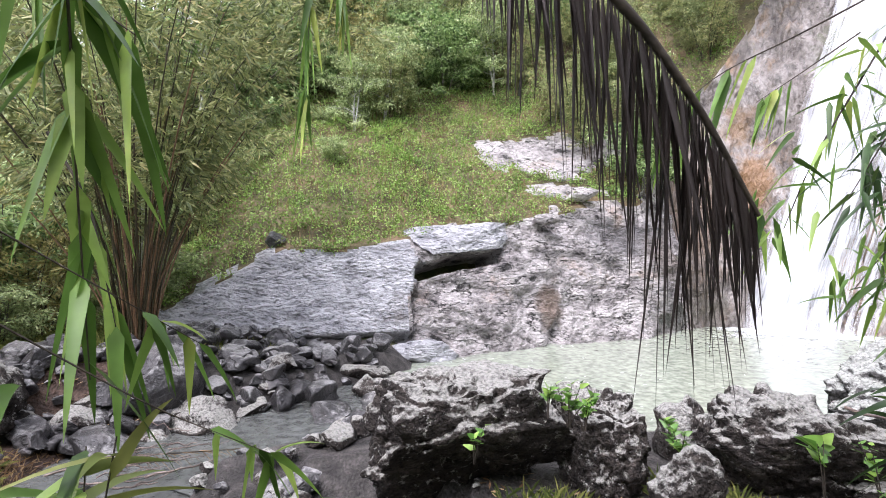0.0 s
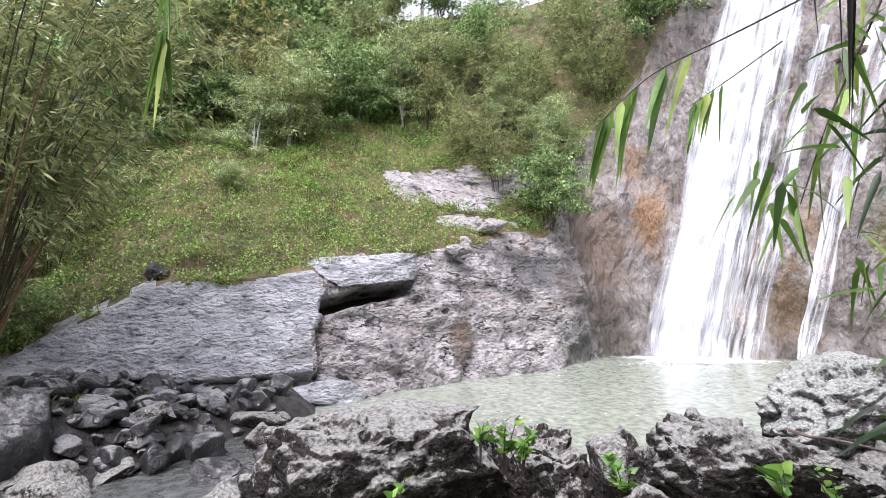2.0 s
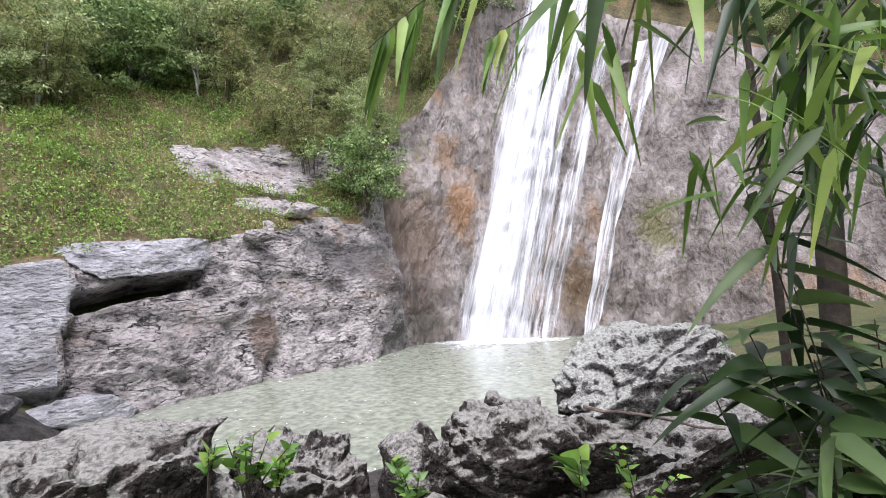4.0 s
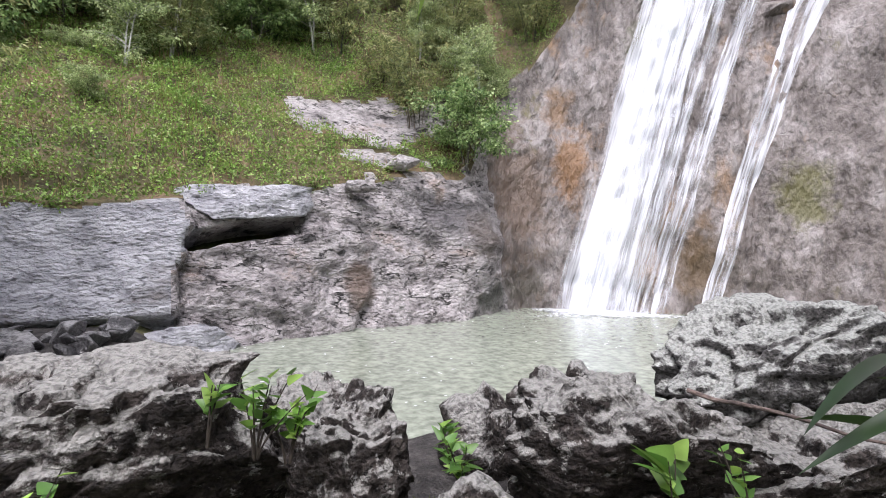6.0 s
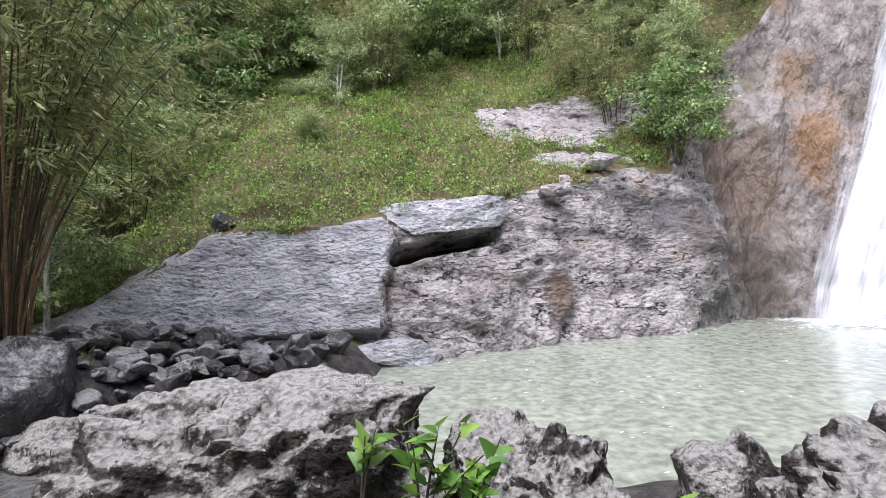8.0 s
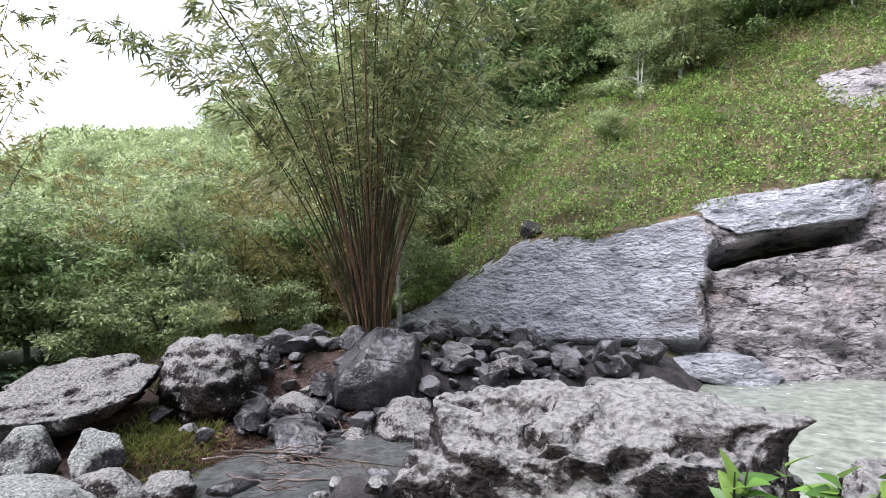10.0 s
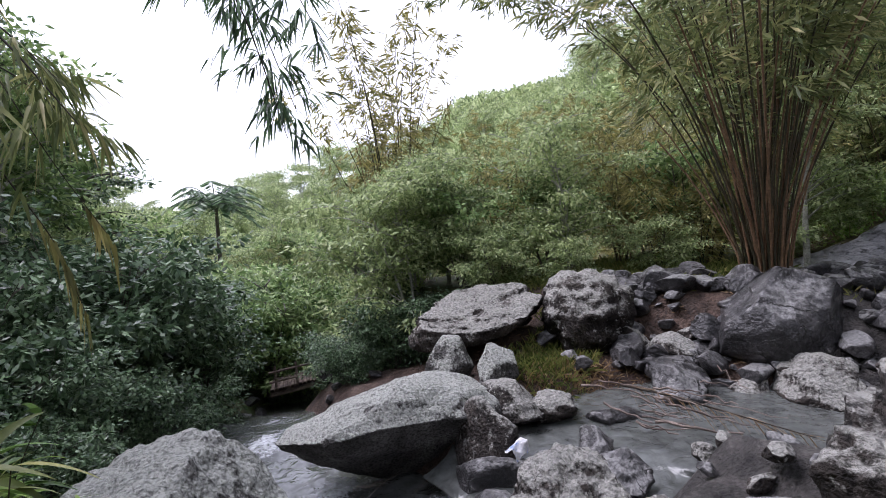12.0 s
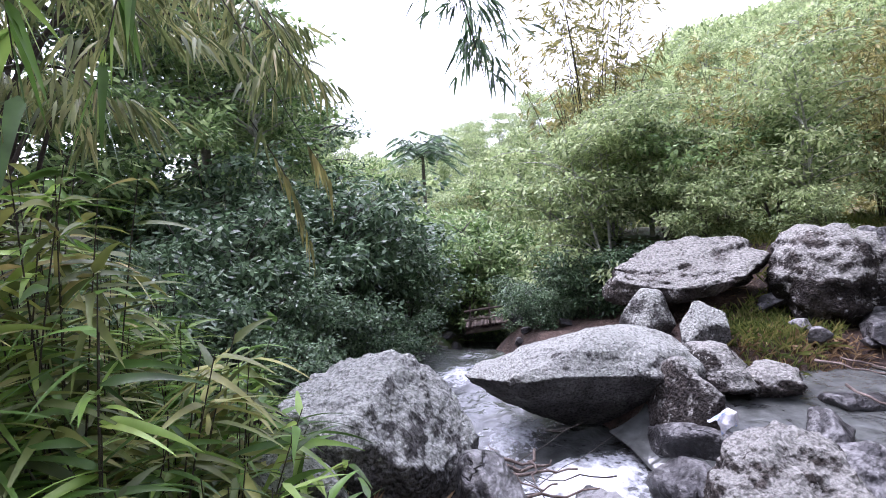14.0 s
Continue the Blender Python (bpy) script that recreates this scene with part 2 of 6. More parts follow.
L_COVER = mat("ground_cover_leaf", [(0.30, (0.045, 0.085, 0.02)), (0.40, (0.13, 0.22, 0.05)), (0.50, (0.25, 0.41, 0.09)), (0.59, (0.31, 0.38, 0.12)), (0.65, (0.28, 0.21, 0.10)), (0.72, (0.20, 0.115, 0.07))], 0.8, 0.5, 0, 5, island=0.45, mix=0.4, trans=0.25)
L_GRASS = leaf_mat("grass_blade", (0.06, 0.09, 0.02), (0.16, 0.20, 0.05), (0.30, 0.30, 0.09), (0.40, 0.28, 0.13))
L_DRY = leaf_mat("dry_grass_blade", (0.12, 0.07, 0.035), (0.25, 0.16, 0.08), (0.40, 0.29, 0.16))
L_NEAR = leaf_mat("near_bamboo_leaf", (0.035, 0.08, 0.014), (0.14, 0.26, 0.05), (0.31, 0.45, 0.10), (0.42, 0.42, 0.1), trans=0.45, rough=0.4)
L_THICK = leaf_mat("thicket_leaf", (0.014, 0.034, 0.012), (0.05, 0.10, 0.03), (0.14, 0.22, 0.07), trans=0.3, rough=0.35)
L_BROAD = leaf_mat("broad_leaf", (0.05, 0.12, 0.02), (0.13, 0.28, 0.05), (0.26, 0.42, 0.08), trans=0.35, rough=0.35)
L_FROND = leaf_mat("dead_palm_leaflet", (0.008, 0.006, 0.005), (0.022, 0.016, 0.014), (0.05, 0.035, 0.03), trans=0.1)
M_CULM = mat("bamboo_culm", [(0.3, (0.010, 0.012, 0.006)), (0.5, (0.03, 0.03, 0.014)), (0.7, (0.09, 0.055, 0.026))], 3.0, 0.5, 0.2, 30, island=0.9)
M_CULMDRY = mat("dry_bamboo_culm", [(0.3, (0.05, 0.028, 0.015)), (0.5, (0.13, 0.07, 0.036)), (0.7, (0.26, 0.17, 0.09))], 4.0, 0.6, 0.3, 30, island=0.9)
M_BARK = mat("tree_bark", [(0.3, (0.04, 0.035, 0.03)), (0.5, (0.10, 0.09, 0.075)), (0.7, (0.22, 0.20, 0.17))], 5.0, 0.85, 0.8, 40, streak=0.3)
M_PALEBARK = mat("pale_tree_bark", [(0.3, (0.2, 0.2, 0.17)), (0.6, (0.4, 0.4, 0.35))], 6.0, 0.8, 0.4, 40)
M_TWIG = mat("dark_twig", [(0.3, (0.02, 0.016, 0.012)), (0.7, (0.07, 0.055, 0.04))], 8.0, 0.8, 0.2, 50)
M_WOOD = mat("weathered_driftwood", [(0.3, (0.06, 0.045, 0.04)), (0.5, (0.16, 0.12, 0.10)), (0.7, (0.30, 0.24, 0.20))], 6.0, 0.75, 0.5, 60, streak=4)


# ---- shared builders ----
def mesh_of(name, verts, faces, smooth=True):
    me = bpy.data.meshes.new(name)
    me.from_pydata([tuple(v) for v in verts], [], [tuple(f) for f in faces])
    if smooth:
        me.polygons.foreach_set("use_smooth", [True] * len(me.polygons))
    me.update()
    return me


def quick_mesh(name, verts, quads, smooth=True):
    """A mesh from numpy arrays, all faces of one size."""
    me = bpy.data.meshes.new(name)
    k = quads.shape[1]
    me.vertices.add(len(verts))
    me.vertices.foreach_set("co", np.asarray(verts, np.float32).ravel())
    me.loops.add(quads.size)
    me.loops.foreach_set("vertex_index", np.asarray(quads, np.int32).ravel())
    me.polygons.add(len(quads))
    me.polygons.foreach_set("loop_start", np.arange(0, quads.size, k, dtype=np.int32))
    me.polygons.foreach_set("use_smooth", np.full(len(quads), smooth))
    me.update(calc_edges=True)
    me.validate()
    return me


def part(name, me, material, parent=None, label=""):
    if isinstance(me, bmesh.types.BMesh):
        bm, me = me, bpy.data.meshes.new(name)
        bm.to_mesh(me)
        bm.free()
    ob = new(name, me)
    for m in material if isinstance(material, (list, tuple)) else [material]:
        if m.name not in me.materials:
            me.materials.append(m)
    if parent is not None:
        ob.parent = parent
    return tagged(ob, label)


def thing(name, at, label, category, group="", kind=""):
    ob = new(name)
    ob.empty_display_size = 0.1
    ob.location = at
    return tagged(ob, label, category, group, kind)


def fbm(p, scale, octaves=4, seed=0.0):
    return noise.fractal(Vector(p) * scale + Vector((seed, seed * 1.7, -seed)), 0.9, 2.0, octaves)


def smooth(a, b, x):
    t = min(1.0, max(0.0, (x - a) / (b - a)))
    return t * t * (3 - 2 * t)


def tube(points, radii, sides=6):
    """Vertices and quads of a tapered tube along points."""
    pts = np.asarray(points, float)
    n = len(pts)
    tan = np.gradient(pts, axis=0)
    tan /= np.linalg.norm(tan, axis=1)[:, None] + 1e-9
    ref = np.where(np.abs(tan[:, 2:3]) > 0.9, np.array([[1.0, 0, 0]]), np.array([[0, 0, 1.0]]))
    a = np.cross(tan, ref)
    a /= np.linalg.norm(a, axis=1)[:, None] + 1e-9
    b = np.cross(tan, a)
    ang = np.linspace(0, 2 * math.pi, sides, endpoint=False)
    r = np.asarray(radii, float).reshape(-1, 1, 1)
    v = pts[:, None, :] + r * (np.cos(ang)[None, :, None] * a[:, None, :] + np.sin(ang)[None, :, None] * b[:, None, :])
    i = np.arange(n - 1)[:, None] * sides
    j = np.arange(sides)[None, :]
    k = (j + 1) % sides
    q = np.stack([i + j, i + k, i + sides + k, i + sides + j], -1).reshape(-1, 4)
    return v.reshape(-1, 3), q


def join(pieces):
    vs, qs, off = [], [], 0
    for v, q in pieces:
        vs.append(v)
        qs.append(q + off)
        off += len(v)
    return np.concatenate(vs), np.concatenate(qs)


def tubes_mesh(name, lines, sides=6):
    return quick_mesh(name, *join([tube(p, r, sides) for p, r in lines]))


def leaves(rng, at, along, length, width, fold=0.25, droop=0.0):
    """Rhombic leaves folded along the midrib: two quads each. at, along: arrays; length, width: numbers or arrays."""
    at, along = np.asarray(at, float), np.asarray(along, float)
    n = len(at)
    along = along / (np.linalg.norm(along, axis=1)[:, None] + 1e-9)
    side = np.cross(along, rng.normal(0, 1, (n, 3)) * 0.6 + np.array([0, 0, 1.0]))
    side /= np.linalg.norm(side, axis=1)[:, None] + 1e-9
    up = np.cross(side, along)
    ln = np.broadcast_to(np.asarray(length, float), (n,))[:, None] * rng.uniform(0.7, 1.25, (n, 1))
    wd = np.broadcast_to(np.asarray(width, float), (n,))[:, None] * rng.uniform(0.8, 1.2, (n, 1))
    dz = np.array([0, 0, -1.0]) * ln * droop
    base, tip = at, at + along * ln + dz
    m1 = at + along * ln * 0.3 + dz * 0.12
    m2 = at + along * ln * 0.68 + dz * 0.45
    v = np.stack([base, m1 + side * wd * 0.5 + up * wd * fold, m2 + side * wd * 0.36 + up * wd * fold, tip,
                  m2 - side * wd * 0.36 + up * wd * fold, m1 - side * wd * 0.5 + up * wd * fold], 1).reshape(-1, 3)
    o = np.arange(n)[:, None] * 6
    q = np.concatenate([o + np.array([[0, 1, 2, 3]]), o + np.array([[0, 3, 4, 5]])], 1).reshape(-1, 4)
    return v, q


def blades(rng, at, along, length, width, droop=0.3, stations=8, fold=0.12, level=0.5):
    """Lance-shaped leaves with a creased midrib that bend down towards the tip."""
    at, along = np.asarray(at, float), np.asarray(along, float)
    n = len(at)
    along = along / (np.linalg.norm(along, axis=1)[:, None] + 1e-9)
    side = np.cross(along, rng.normal(0, level, (n, 3)) + np.array([0, 0, 1.0]))
    side /= np.linalg.norm(side, axis=1)[:, None] + 1e-9
    up = np.cross(side, along)
    ln = np.broadcast_to(np.asarray(length, float), (n,))[:, None] * rng.uniform(0.7, 1.2, (n, 1))
    wd = np.broadcast_to(np.asarray(width, float), (n,))[:, None] * rng.uniform(0.8, 1.2, (n, 1))
    rows = []
    for t in np.linspace(0, 1, stations):
        w = (max(0.0, 1 - t) ** 0.75) * min(1.0, (t * 6.0) ** 0.7 + 0.08) * 1.1
        c = at + along * ln * t + np.array([0, 0, -1.0]) * ln * droop * t ** 2
        rows += [c - side * wd * 0.5 * w + up * wd * fold * w, c, c + side * wd * 0.5 * w + up * wd * fold * w]
    v = np.stack(rows, 1).reshape(-1, 3)
    one = []
    for k in range(stations - 1):
        a = k * 3
        one += [(a, a + 1, a + 4, a + 3), (a + 1, a + 2, a + 5, a + 4)]
    q = (np.arange(n)[:, None, None] * stations * 3 + np.array(one)[None]).reshape(-1, 4)
    return v, q


def flat_leaves(rng, at, along, length, width, level=None):
    """Plain rhombic leaves for far crowns: one quad each."""
    at, along = np.asarray(at, float), np.asarray(along, float)
    n = len(at)
    along = along / (np.linalg.norm(along, axis=1)[:, None] + 1e-9)
    side = np.cross(along, rng.normal(0, 1 if level is None else level, (n, 3)) + np.array([0, 0, 0 if level is None else 1.0]))
    side /= np.linalg.norm(side, axis=1)[:, None] + 1e-9
    ln = length * rng.uniform(0.6, 1.3, (n, 1))
    wd = width * rng.uniform(0.7, 1.3, (n, 1))
    v = np.stack([at, at + along * ln * 0.45 + side * wd * 0.5, at + along * ln, at + along * ln * 0.45 - side * wd * 0.5], 1).reshape(-1, 3)
    return v, np.arange(n * 4).reshape(-1, 4)


# ---- plan of the place: stream, banks, cliff line ----
STREAM = np.array([(9.5, 11.6, 0, 3.2), (6.5, 10.2, 0, 4.4), (3.2, 8.0, 0, 5.4), (0.5, 7.3, 0, 4.6), (-1.4, 6.9, 0, 2.4), (-3.1, 5.5, -0.02, 1.5),
                   (-4.3, 4.5, -0.05, 1.3), (-4.3, 3.6, -0.1, 1.3), (-3.8, 2.9, -0.2, 1.0), (-3.5, 2.2, -0.42, 1.0), (-4.2, 1.5, -0.5, 1.2),
                   (-5.4, 0.95, -0.55, 1.4), (-7, 0.3, -0.6, 1.5), (-9, 0.0, -0.85, 1.4), (-12, 0.9, -1.9, 1.6), (-18, 1.5, -3.2, 2.0), (-30, 0, -5, 3)])
CLIFF = np.array([  # x, y, lean, rock top, slope of the cover above
    (-13, 10.5, 1.5, -0.2, 2.2), (-9.0, 8.9, 1.2, 0.3, 2.0), (-6.6, 8.7, 0.85, 1.0, 1.7), (-5.0, 9.2, 0.55, 1.8, 1.5), (-4.0, 9.5, 0.45, 2.45, 1.4),
    (-2.5, 9.9, 0.40, 2.4, 1.35), (-0.7, 10.3, 0.42, 2.7, 1.35), (0.6, 10.85, 0.42, 3.0, 1.35), (2.0, 11.45, 0.40, 3.2, 1.3), (4.3, 12.5, 0.33, 3.6, 1.2),
    (6.0, 13.5, 0.18, 3.7, 1.0), (7.0, 14.5, 0.22, 6.2, 0.8), (8.4, 14.4, 0.20, 8.4, 0.7), (9.9, 13.7, 0.14, 12.2, 0.5), (11.3, 13.0, 0.14, 12.6, 0.5),
    (12.8, 12.1, 0.16, 12.0, 0.5), (14.8, 10.4, 0.2, 11.0, 0.6), (16.2, 7.5, 0.3, 9.0, 0.8), (16.8, 3.0, 0.5, 5.5, 1.0), (15.5, -2.5, 0.8, 4.0, 1.2)])
seg = np.hypot(*np.diff(CLIFF[:, :2], axis=0).T)
CS = np.concatenate([[0], np.cumsum(seg)])


@functools.lru_cache(maxsize=None)
def cliff_at(s):
    """Plan point, back normal, lean, rock top and cover slope at s metres along the cliff line."""
    f = lambda i: (np.interp(s - 0.5, CS, CLIFF[:, i]) + np.interp(s, CS, CLIFF[:, i]) + np.interp(s + 0.5, CS, CLIFF[:, i])) / 3
    x, y = f(0), f(1)
    tx = np.interp(s + 0.9, CS, CLIFF[:, 0]) - np.interp(s - 0.9, CS, CLIFF[:, 0])
    ty = np.interp(s + 0.9, CS, CLIFF[:, 1]) - np.interp(s - 0.9, CS, CLIFF[:, 1])
    h = math.hypot(tx, ty)
    return x, y, -ty / h, tx / h, f(2), f(3), f(4)


def cliff_s(x):
    """The place along the cliff line at a given x, west of the fall."""
    return float(np.interp(x, CLIFF[:14, 0], CS[:14]))


def behind(x, y):
    """Metres behind the cliff line (negative in front of it) and the place along it."""
    p, q = CLIFF[:-1, :2], CLIFF[1:, :2]
    d = q - p
    t = np.clip(((x - p[:, 0]) * d[:, 0] + (y - p[:, 1]) * d[:, 1]) / (d ** 2).sum(1), 0, 1)
    cx, cy = p[:, 0] + t * d[:, 0], p[:, 1] + t * d[:, 1]
    r = np.hypot(x - cx, y - cy)
    i = int(r.argmin())
    side = d[i, 0] * (y - p[i, 1]) - d[i, 1] * (x - p[i, 0])
    return (r[i] if side > 0 else -r[i]), CS[i] + t[i] * seg[i]


def stream_near(x, y):
    """Distance to the stream's middle, water level and width there."""
    p, q = STREAM[:-1, :2], STREAM[1:, :2]
    d = q - p
    t = np.clip(((x - p[:, 0]) * d[:, 0] + (y - p[:, 1]) * d[:, 1]) / (d ** 2).sum(1), 0, 1)
    r = np.hypot(x - p[:, 0] - t * d[:, 0], y - p[:, 1] - t * d[:, 1])
    w = STREAM[:-1, 3] * (1 - t) + STREAM[1:, 3] * t
    i = int((r - w * 0.5).argmin())
    return r[i], STREAM[i, 2] * (1 - t[i]) + STREAM[i + 1, 2] * t[i], w[i]


def ground_z(x, y):
    r, zw, w = stream_near(x, y)
    edge = r - w * 0.5
    bank = zw + 0.42 + 0.10 * max(0, min(edge, 30) - 1.0) + 0.05 * fbm((x, y, 0), 1.2)
    if y < -1 and x < 6:  # the near bank climbs behind the path
        bank += 0.22 * max(0, min(-1 - y, 25)) * smooth(3, -2, y + 1)
    if x < -3.6 and y > 2.6 and x > -12:  # a step of piled stones between the sandy bank and the bamboo's terrace
        up = ((x + 7) * -1.8 + (y - 4.6) * 2.6) / 3.16
        low = min(bank, 0.14 + 0.06 * fbm((x, y, 0), 1.0))
        bank += (low - bank) * smooth(0.3, -0.1, up) * smooth(-6.9, -6.1, x)
        bank += max(0, 0.82 - bank) * smooth(-0.1, 0.45, up) * smooth(-3.6, -5.0, x)
    h = zw - 0.45 + (bank - zw + 0.45) * smooth(-0.15, 0.75, edge)
    b, s = behind(x, y)
    if -4.5 < b <= 0.6 and x > -2.0 and y > 8.0:  # the pool reaches the rock
        h = min(h, -0.5 + 0.9 * smooth(-0.6, -2.0, x))
    if x < -13 and y > 10.5 - 0.12 * (x + 13):
        b = y - 10.5 + 0.12 * (x + 13)
    if b > 0.6:
        top = cliff_at(s)[5]
        lean = cliff_at(s)[4] * max(top, 0)
        hill = (b - lean - 0.3) * (0.68 if b < 16 else 0.68 * 16 / b) + (max(0, b - 16) * 0.36 if b > 16 else 0)
        hill = min(hill, 26 + 4 * fbm((x, y, 0), 0.03)) + top - (0.5 + 1.0 * smooth(4.0, 2.0, b))
        h = max(h * smooth(6, 0, b), hill if b > lean else -1.0)
        h += 0.25 * fbm((x, y, 3), 0.3) * smooth(2, 6, b)
    far = math.hypot(x, y)
    if far > 45:
        h += (far - 45) * 0.10 * smooth(-0.3, 0.5, y / far) + (far - 45) * 0.05
        if x < 0:  # the wooded ridge that closes the valley
            h += min(far - 45, 70) * 0.10 * smooth(-0.2, 0.12, y / far) * smooth(0.55, 0.3, y / far)
        h += 3.0 * fbm((x, y, 0), 0.02) * smooth(45, 70, far)
    return h


# ---- ground ----
def axis(inner, step, outer):
    a = [0.0]
    while a[-1] < outer:
        a.append(a[-1] + (step if a[-1] < inner else max(step, (a[-1] - inner) * 0.14 + step)))
    return np.array([-v for v in a[:0:-1]] + a)


gx, gy = axis(11, 0.22, 400) - 1.0, axis(11, 0.22, 400) + 3.0
gv = np.array([(x, y, ground_z(x, y)) for y in gy for x in gx])
ii = np.arange(len(gy) - 1)[:, None] * len(gx) + np.arange(len(gx) - 1)[None, :]
gq = np.stack([ii, ii + 1, ii + len(gx) + 1, ii + len(gx)], -1).reshape(-1, 4)
ground = part("ground", quick_mesh("ground", gv, gq), [M_GROUND, M_SOIL, M_GRAVEL])
tagged(ground, "earthy ground of stream banks and wooded hills", "ground", kind="structure")
mid = gv[gq].mean(1)
near_water = ((mid[:, 0] > -8) & (mid[:, 0] < -2.5) & (mid[:, 1] > 2.5) & (mid[:, 1] < 6.5)) | ((mid[:, 2] < 0.1) & (mid[:, 0] > -9))
edge_noise = np.array([0.5 * fbm((x, y, 0), 0.8, 3, 2) for x, y, z in mid])
gravel = (mid[:, 0] + edge_noise > -4.6) & (mid[:, 0] + edge_noise < 6.5) & (mid[:, 1] + edge_noise > 1.5) & (mid[:, 1] < 6.5)
shore = gravel | (mid[:, 0] > -5.2) & (mid[:, 0] < -1.2) & (mid[:, 1] > 6.3) & (mid[:, 1] < 9.9)
ground.data.polygons.foreach_set("material_index", np.where(shore, 2, near_water.astype(np.int32)).astype(np.int32))

# ---- cliff ----
def crack_x(z):
    """The slanting joint between the smooth slab and the rougher cliff."""
    return -1.35 + 0.12 * math.sin(z * 4.0) - 0.28 * smooth(1.0, 0.2, z)


def cliff_point(s, z):
    x, y, nx, ny, lean, top, cover = cliff_at(s)
    back = lean * z if z < top else lean * top + cover * (z - top)
    p = Vector((x + nx * back, y + ny * back, z))
    rock = smooth(top + 0.5, top - 0.1, z)
    d = 0.20 * fbm(p, 0.55, 4, 3) + 0.05 * fbm(p, 2.6, 4, 7)
    joint = abs(noise.noise(Vector((x * 0.45, y * 0.45, z * 1.1 + 0.2 * x))) - 0.05)
    d -= rock * 0.11 * smooth(0.045, 0.0, joint)
    ledge = noise.noise(Vector((x * 0.35, y * 0.35, z * 2.3 + 0.35 * x)))
    d += rock * 0.10 * smooth(0.05, 0.22, ledge) * (1.0 if s < CS[11] else 0.0)
    if s > CS[11]:
        d += 0.16 * fbm((x * 1.3, y * 1.3, z * 0.22), 1.0, 4, 21)
    fine = 0.03 * (1 - abs(noise.noise(p * 5.0)) * 2)
    d += rock * fine
    if x < 0.5:  # smooth proud slab west of the joint
        slab = smooth(0.03, -0.03, p.x - crack_x(z)) * smooth(top + 0.15, top - 0.1, z) * smooth(0.02, 0.12, z - 0.42 + 0.12 * max(0, -2.2 - p.x) * 0)
        d = d * (1 - 0.75 * slab) + 0.34 * slab
        d -= 0.16 * smooth(0.09, 0.0, abs(p.x - crack_x(z) - 0.05)) * smooth(top, top - 0.3, z)
        under = smooth(0.50, 0.40, z) * smooth(0.1, -0.2, p.x - crack_x(z)) * smooth(-4.6, -3.4, p.x)
        d -= 0.12 * under
    arch = 2.12 + 0.16 * (p.x + 0.3) - 0.10 * abs(p.x + 0.1)
    hollow = smooth(1.15, 0.95, abs(p.x + 0.28)) * smooth(0.20, 0.12, abs(z - arch))
    d -= 1.5 * hollow
    if 1.2 < x < 3.4:  # deep groove worn by run-off
        g = abs(p.x - 2.15 - 0.42 * z)
        d -= 0.28 * smooth(0.28, 0.0, g) * smooth(1.3, 0.5, z)
    if 3.8 < x < 6.6:  # bulging shoulder beside the plunge
        d += 0.45 * smooth(1.7, 0.0, math.hypot((p.x - 5.6) / 1.0, (z - 1.6) * 0.8))
    return p + Vector((-nx, -ny, 0.25)) * d


def cover_here(p, s, z):
    """True where plants hide the rock."""
    top = cliff_at(s)[5]
    if z < top + 0.22 * fbm(p, 1.1, 3, 11) - 0.05:
        return False
    bare = ((p.x - 3.0) / 2.9) ** 2 + ((z - 5.35 - 0.03 * p.x) / 0.85) ** 2 + 0.9 * fbm(p, 0.8, 3, 5)
    if bare < 0.85:
        return False
    ledge = ((p.x - 2.9) / 1.3) ** 2 + ((z - 4.0) / 0.28) ** 2 + 0.8 * fbm(p, 1.0, 3, 9)
    return not (ledge < 0.75)


s_rows = np.concatenate([np.arange(0, 4.5, 0.3), np.arange(4.5, CS[13] + 4.5, 0.085), np.arange(CS[13] + 4.5, CS[-1], 0.4)])
t_rows = np.concatenate([np.linspace(0, 0.5, 62), 0.5 + np.linspace(0.012, 0.5, 70)])
cv, zs = [], []
for t in t_rows:
    for s in s_rows:
        top = max(0.4, cliff_at(s)[5])
        z = -0.9 + (top + 0.9) * t * 2 if t <= 0.5 else top + (t - 0.5) * 2 * 8.5
        zs.append(z)
        cv.append(cliff_point(float(s), z))
ns = len(s_rows)
ci = np.arange(len(t_rows) - 1)[:, None] * ns + np.arange(ns - 1)[None, :]
cq = np.stack([ci, ci + 1, ci + ns + 1, ci + ns], -1).reshape(-1, 4)
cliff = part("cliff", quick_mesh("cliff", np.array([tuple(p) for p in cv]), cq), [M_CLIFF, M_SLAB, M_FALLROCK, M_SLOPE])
tagged(cliff, "wet grey rock cliff with a plant-covered slope above", "cliff", kind="structure")
ids = []
cover_spots = []
for k, q in enumerate(cq):
    c = (cv[q[0]] + cv[q[2]]) / 2
    s, z = float(s_rows[q[0] % ns]), zs[q[0]]
    if cover_here(c, s, z):
        ids.append(3)
        cover_spots.append(c)
    elif s > CS[11] - 0.3:
        ids.append(2)
    elif c.x < crack_x(c.z) and c.z < cliff_at(s)[5] + 0.2:
        ids.append(1)
    else:
        ids.append(0)
cliff.data.polygons.foreach_set("material_index", ids)

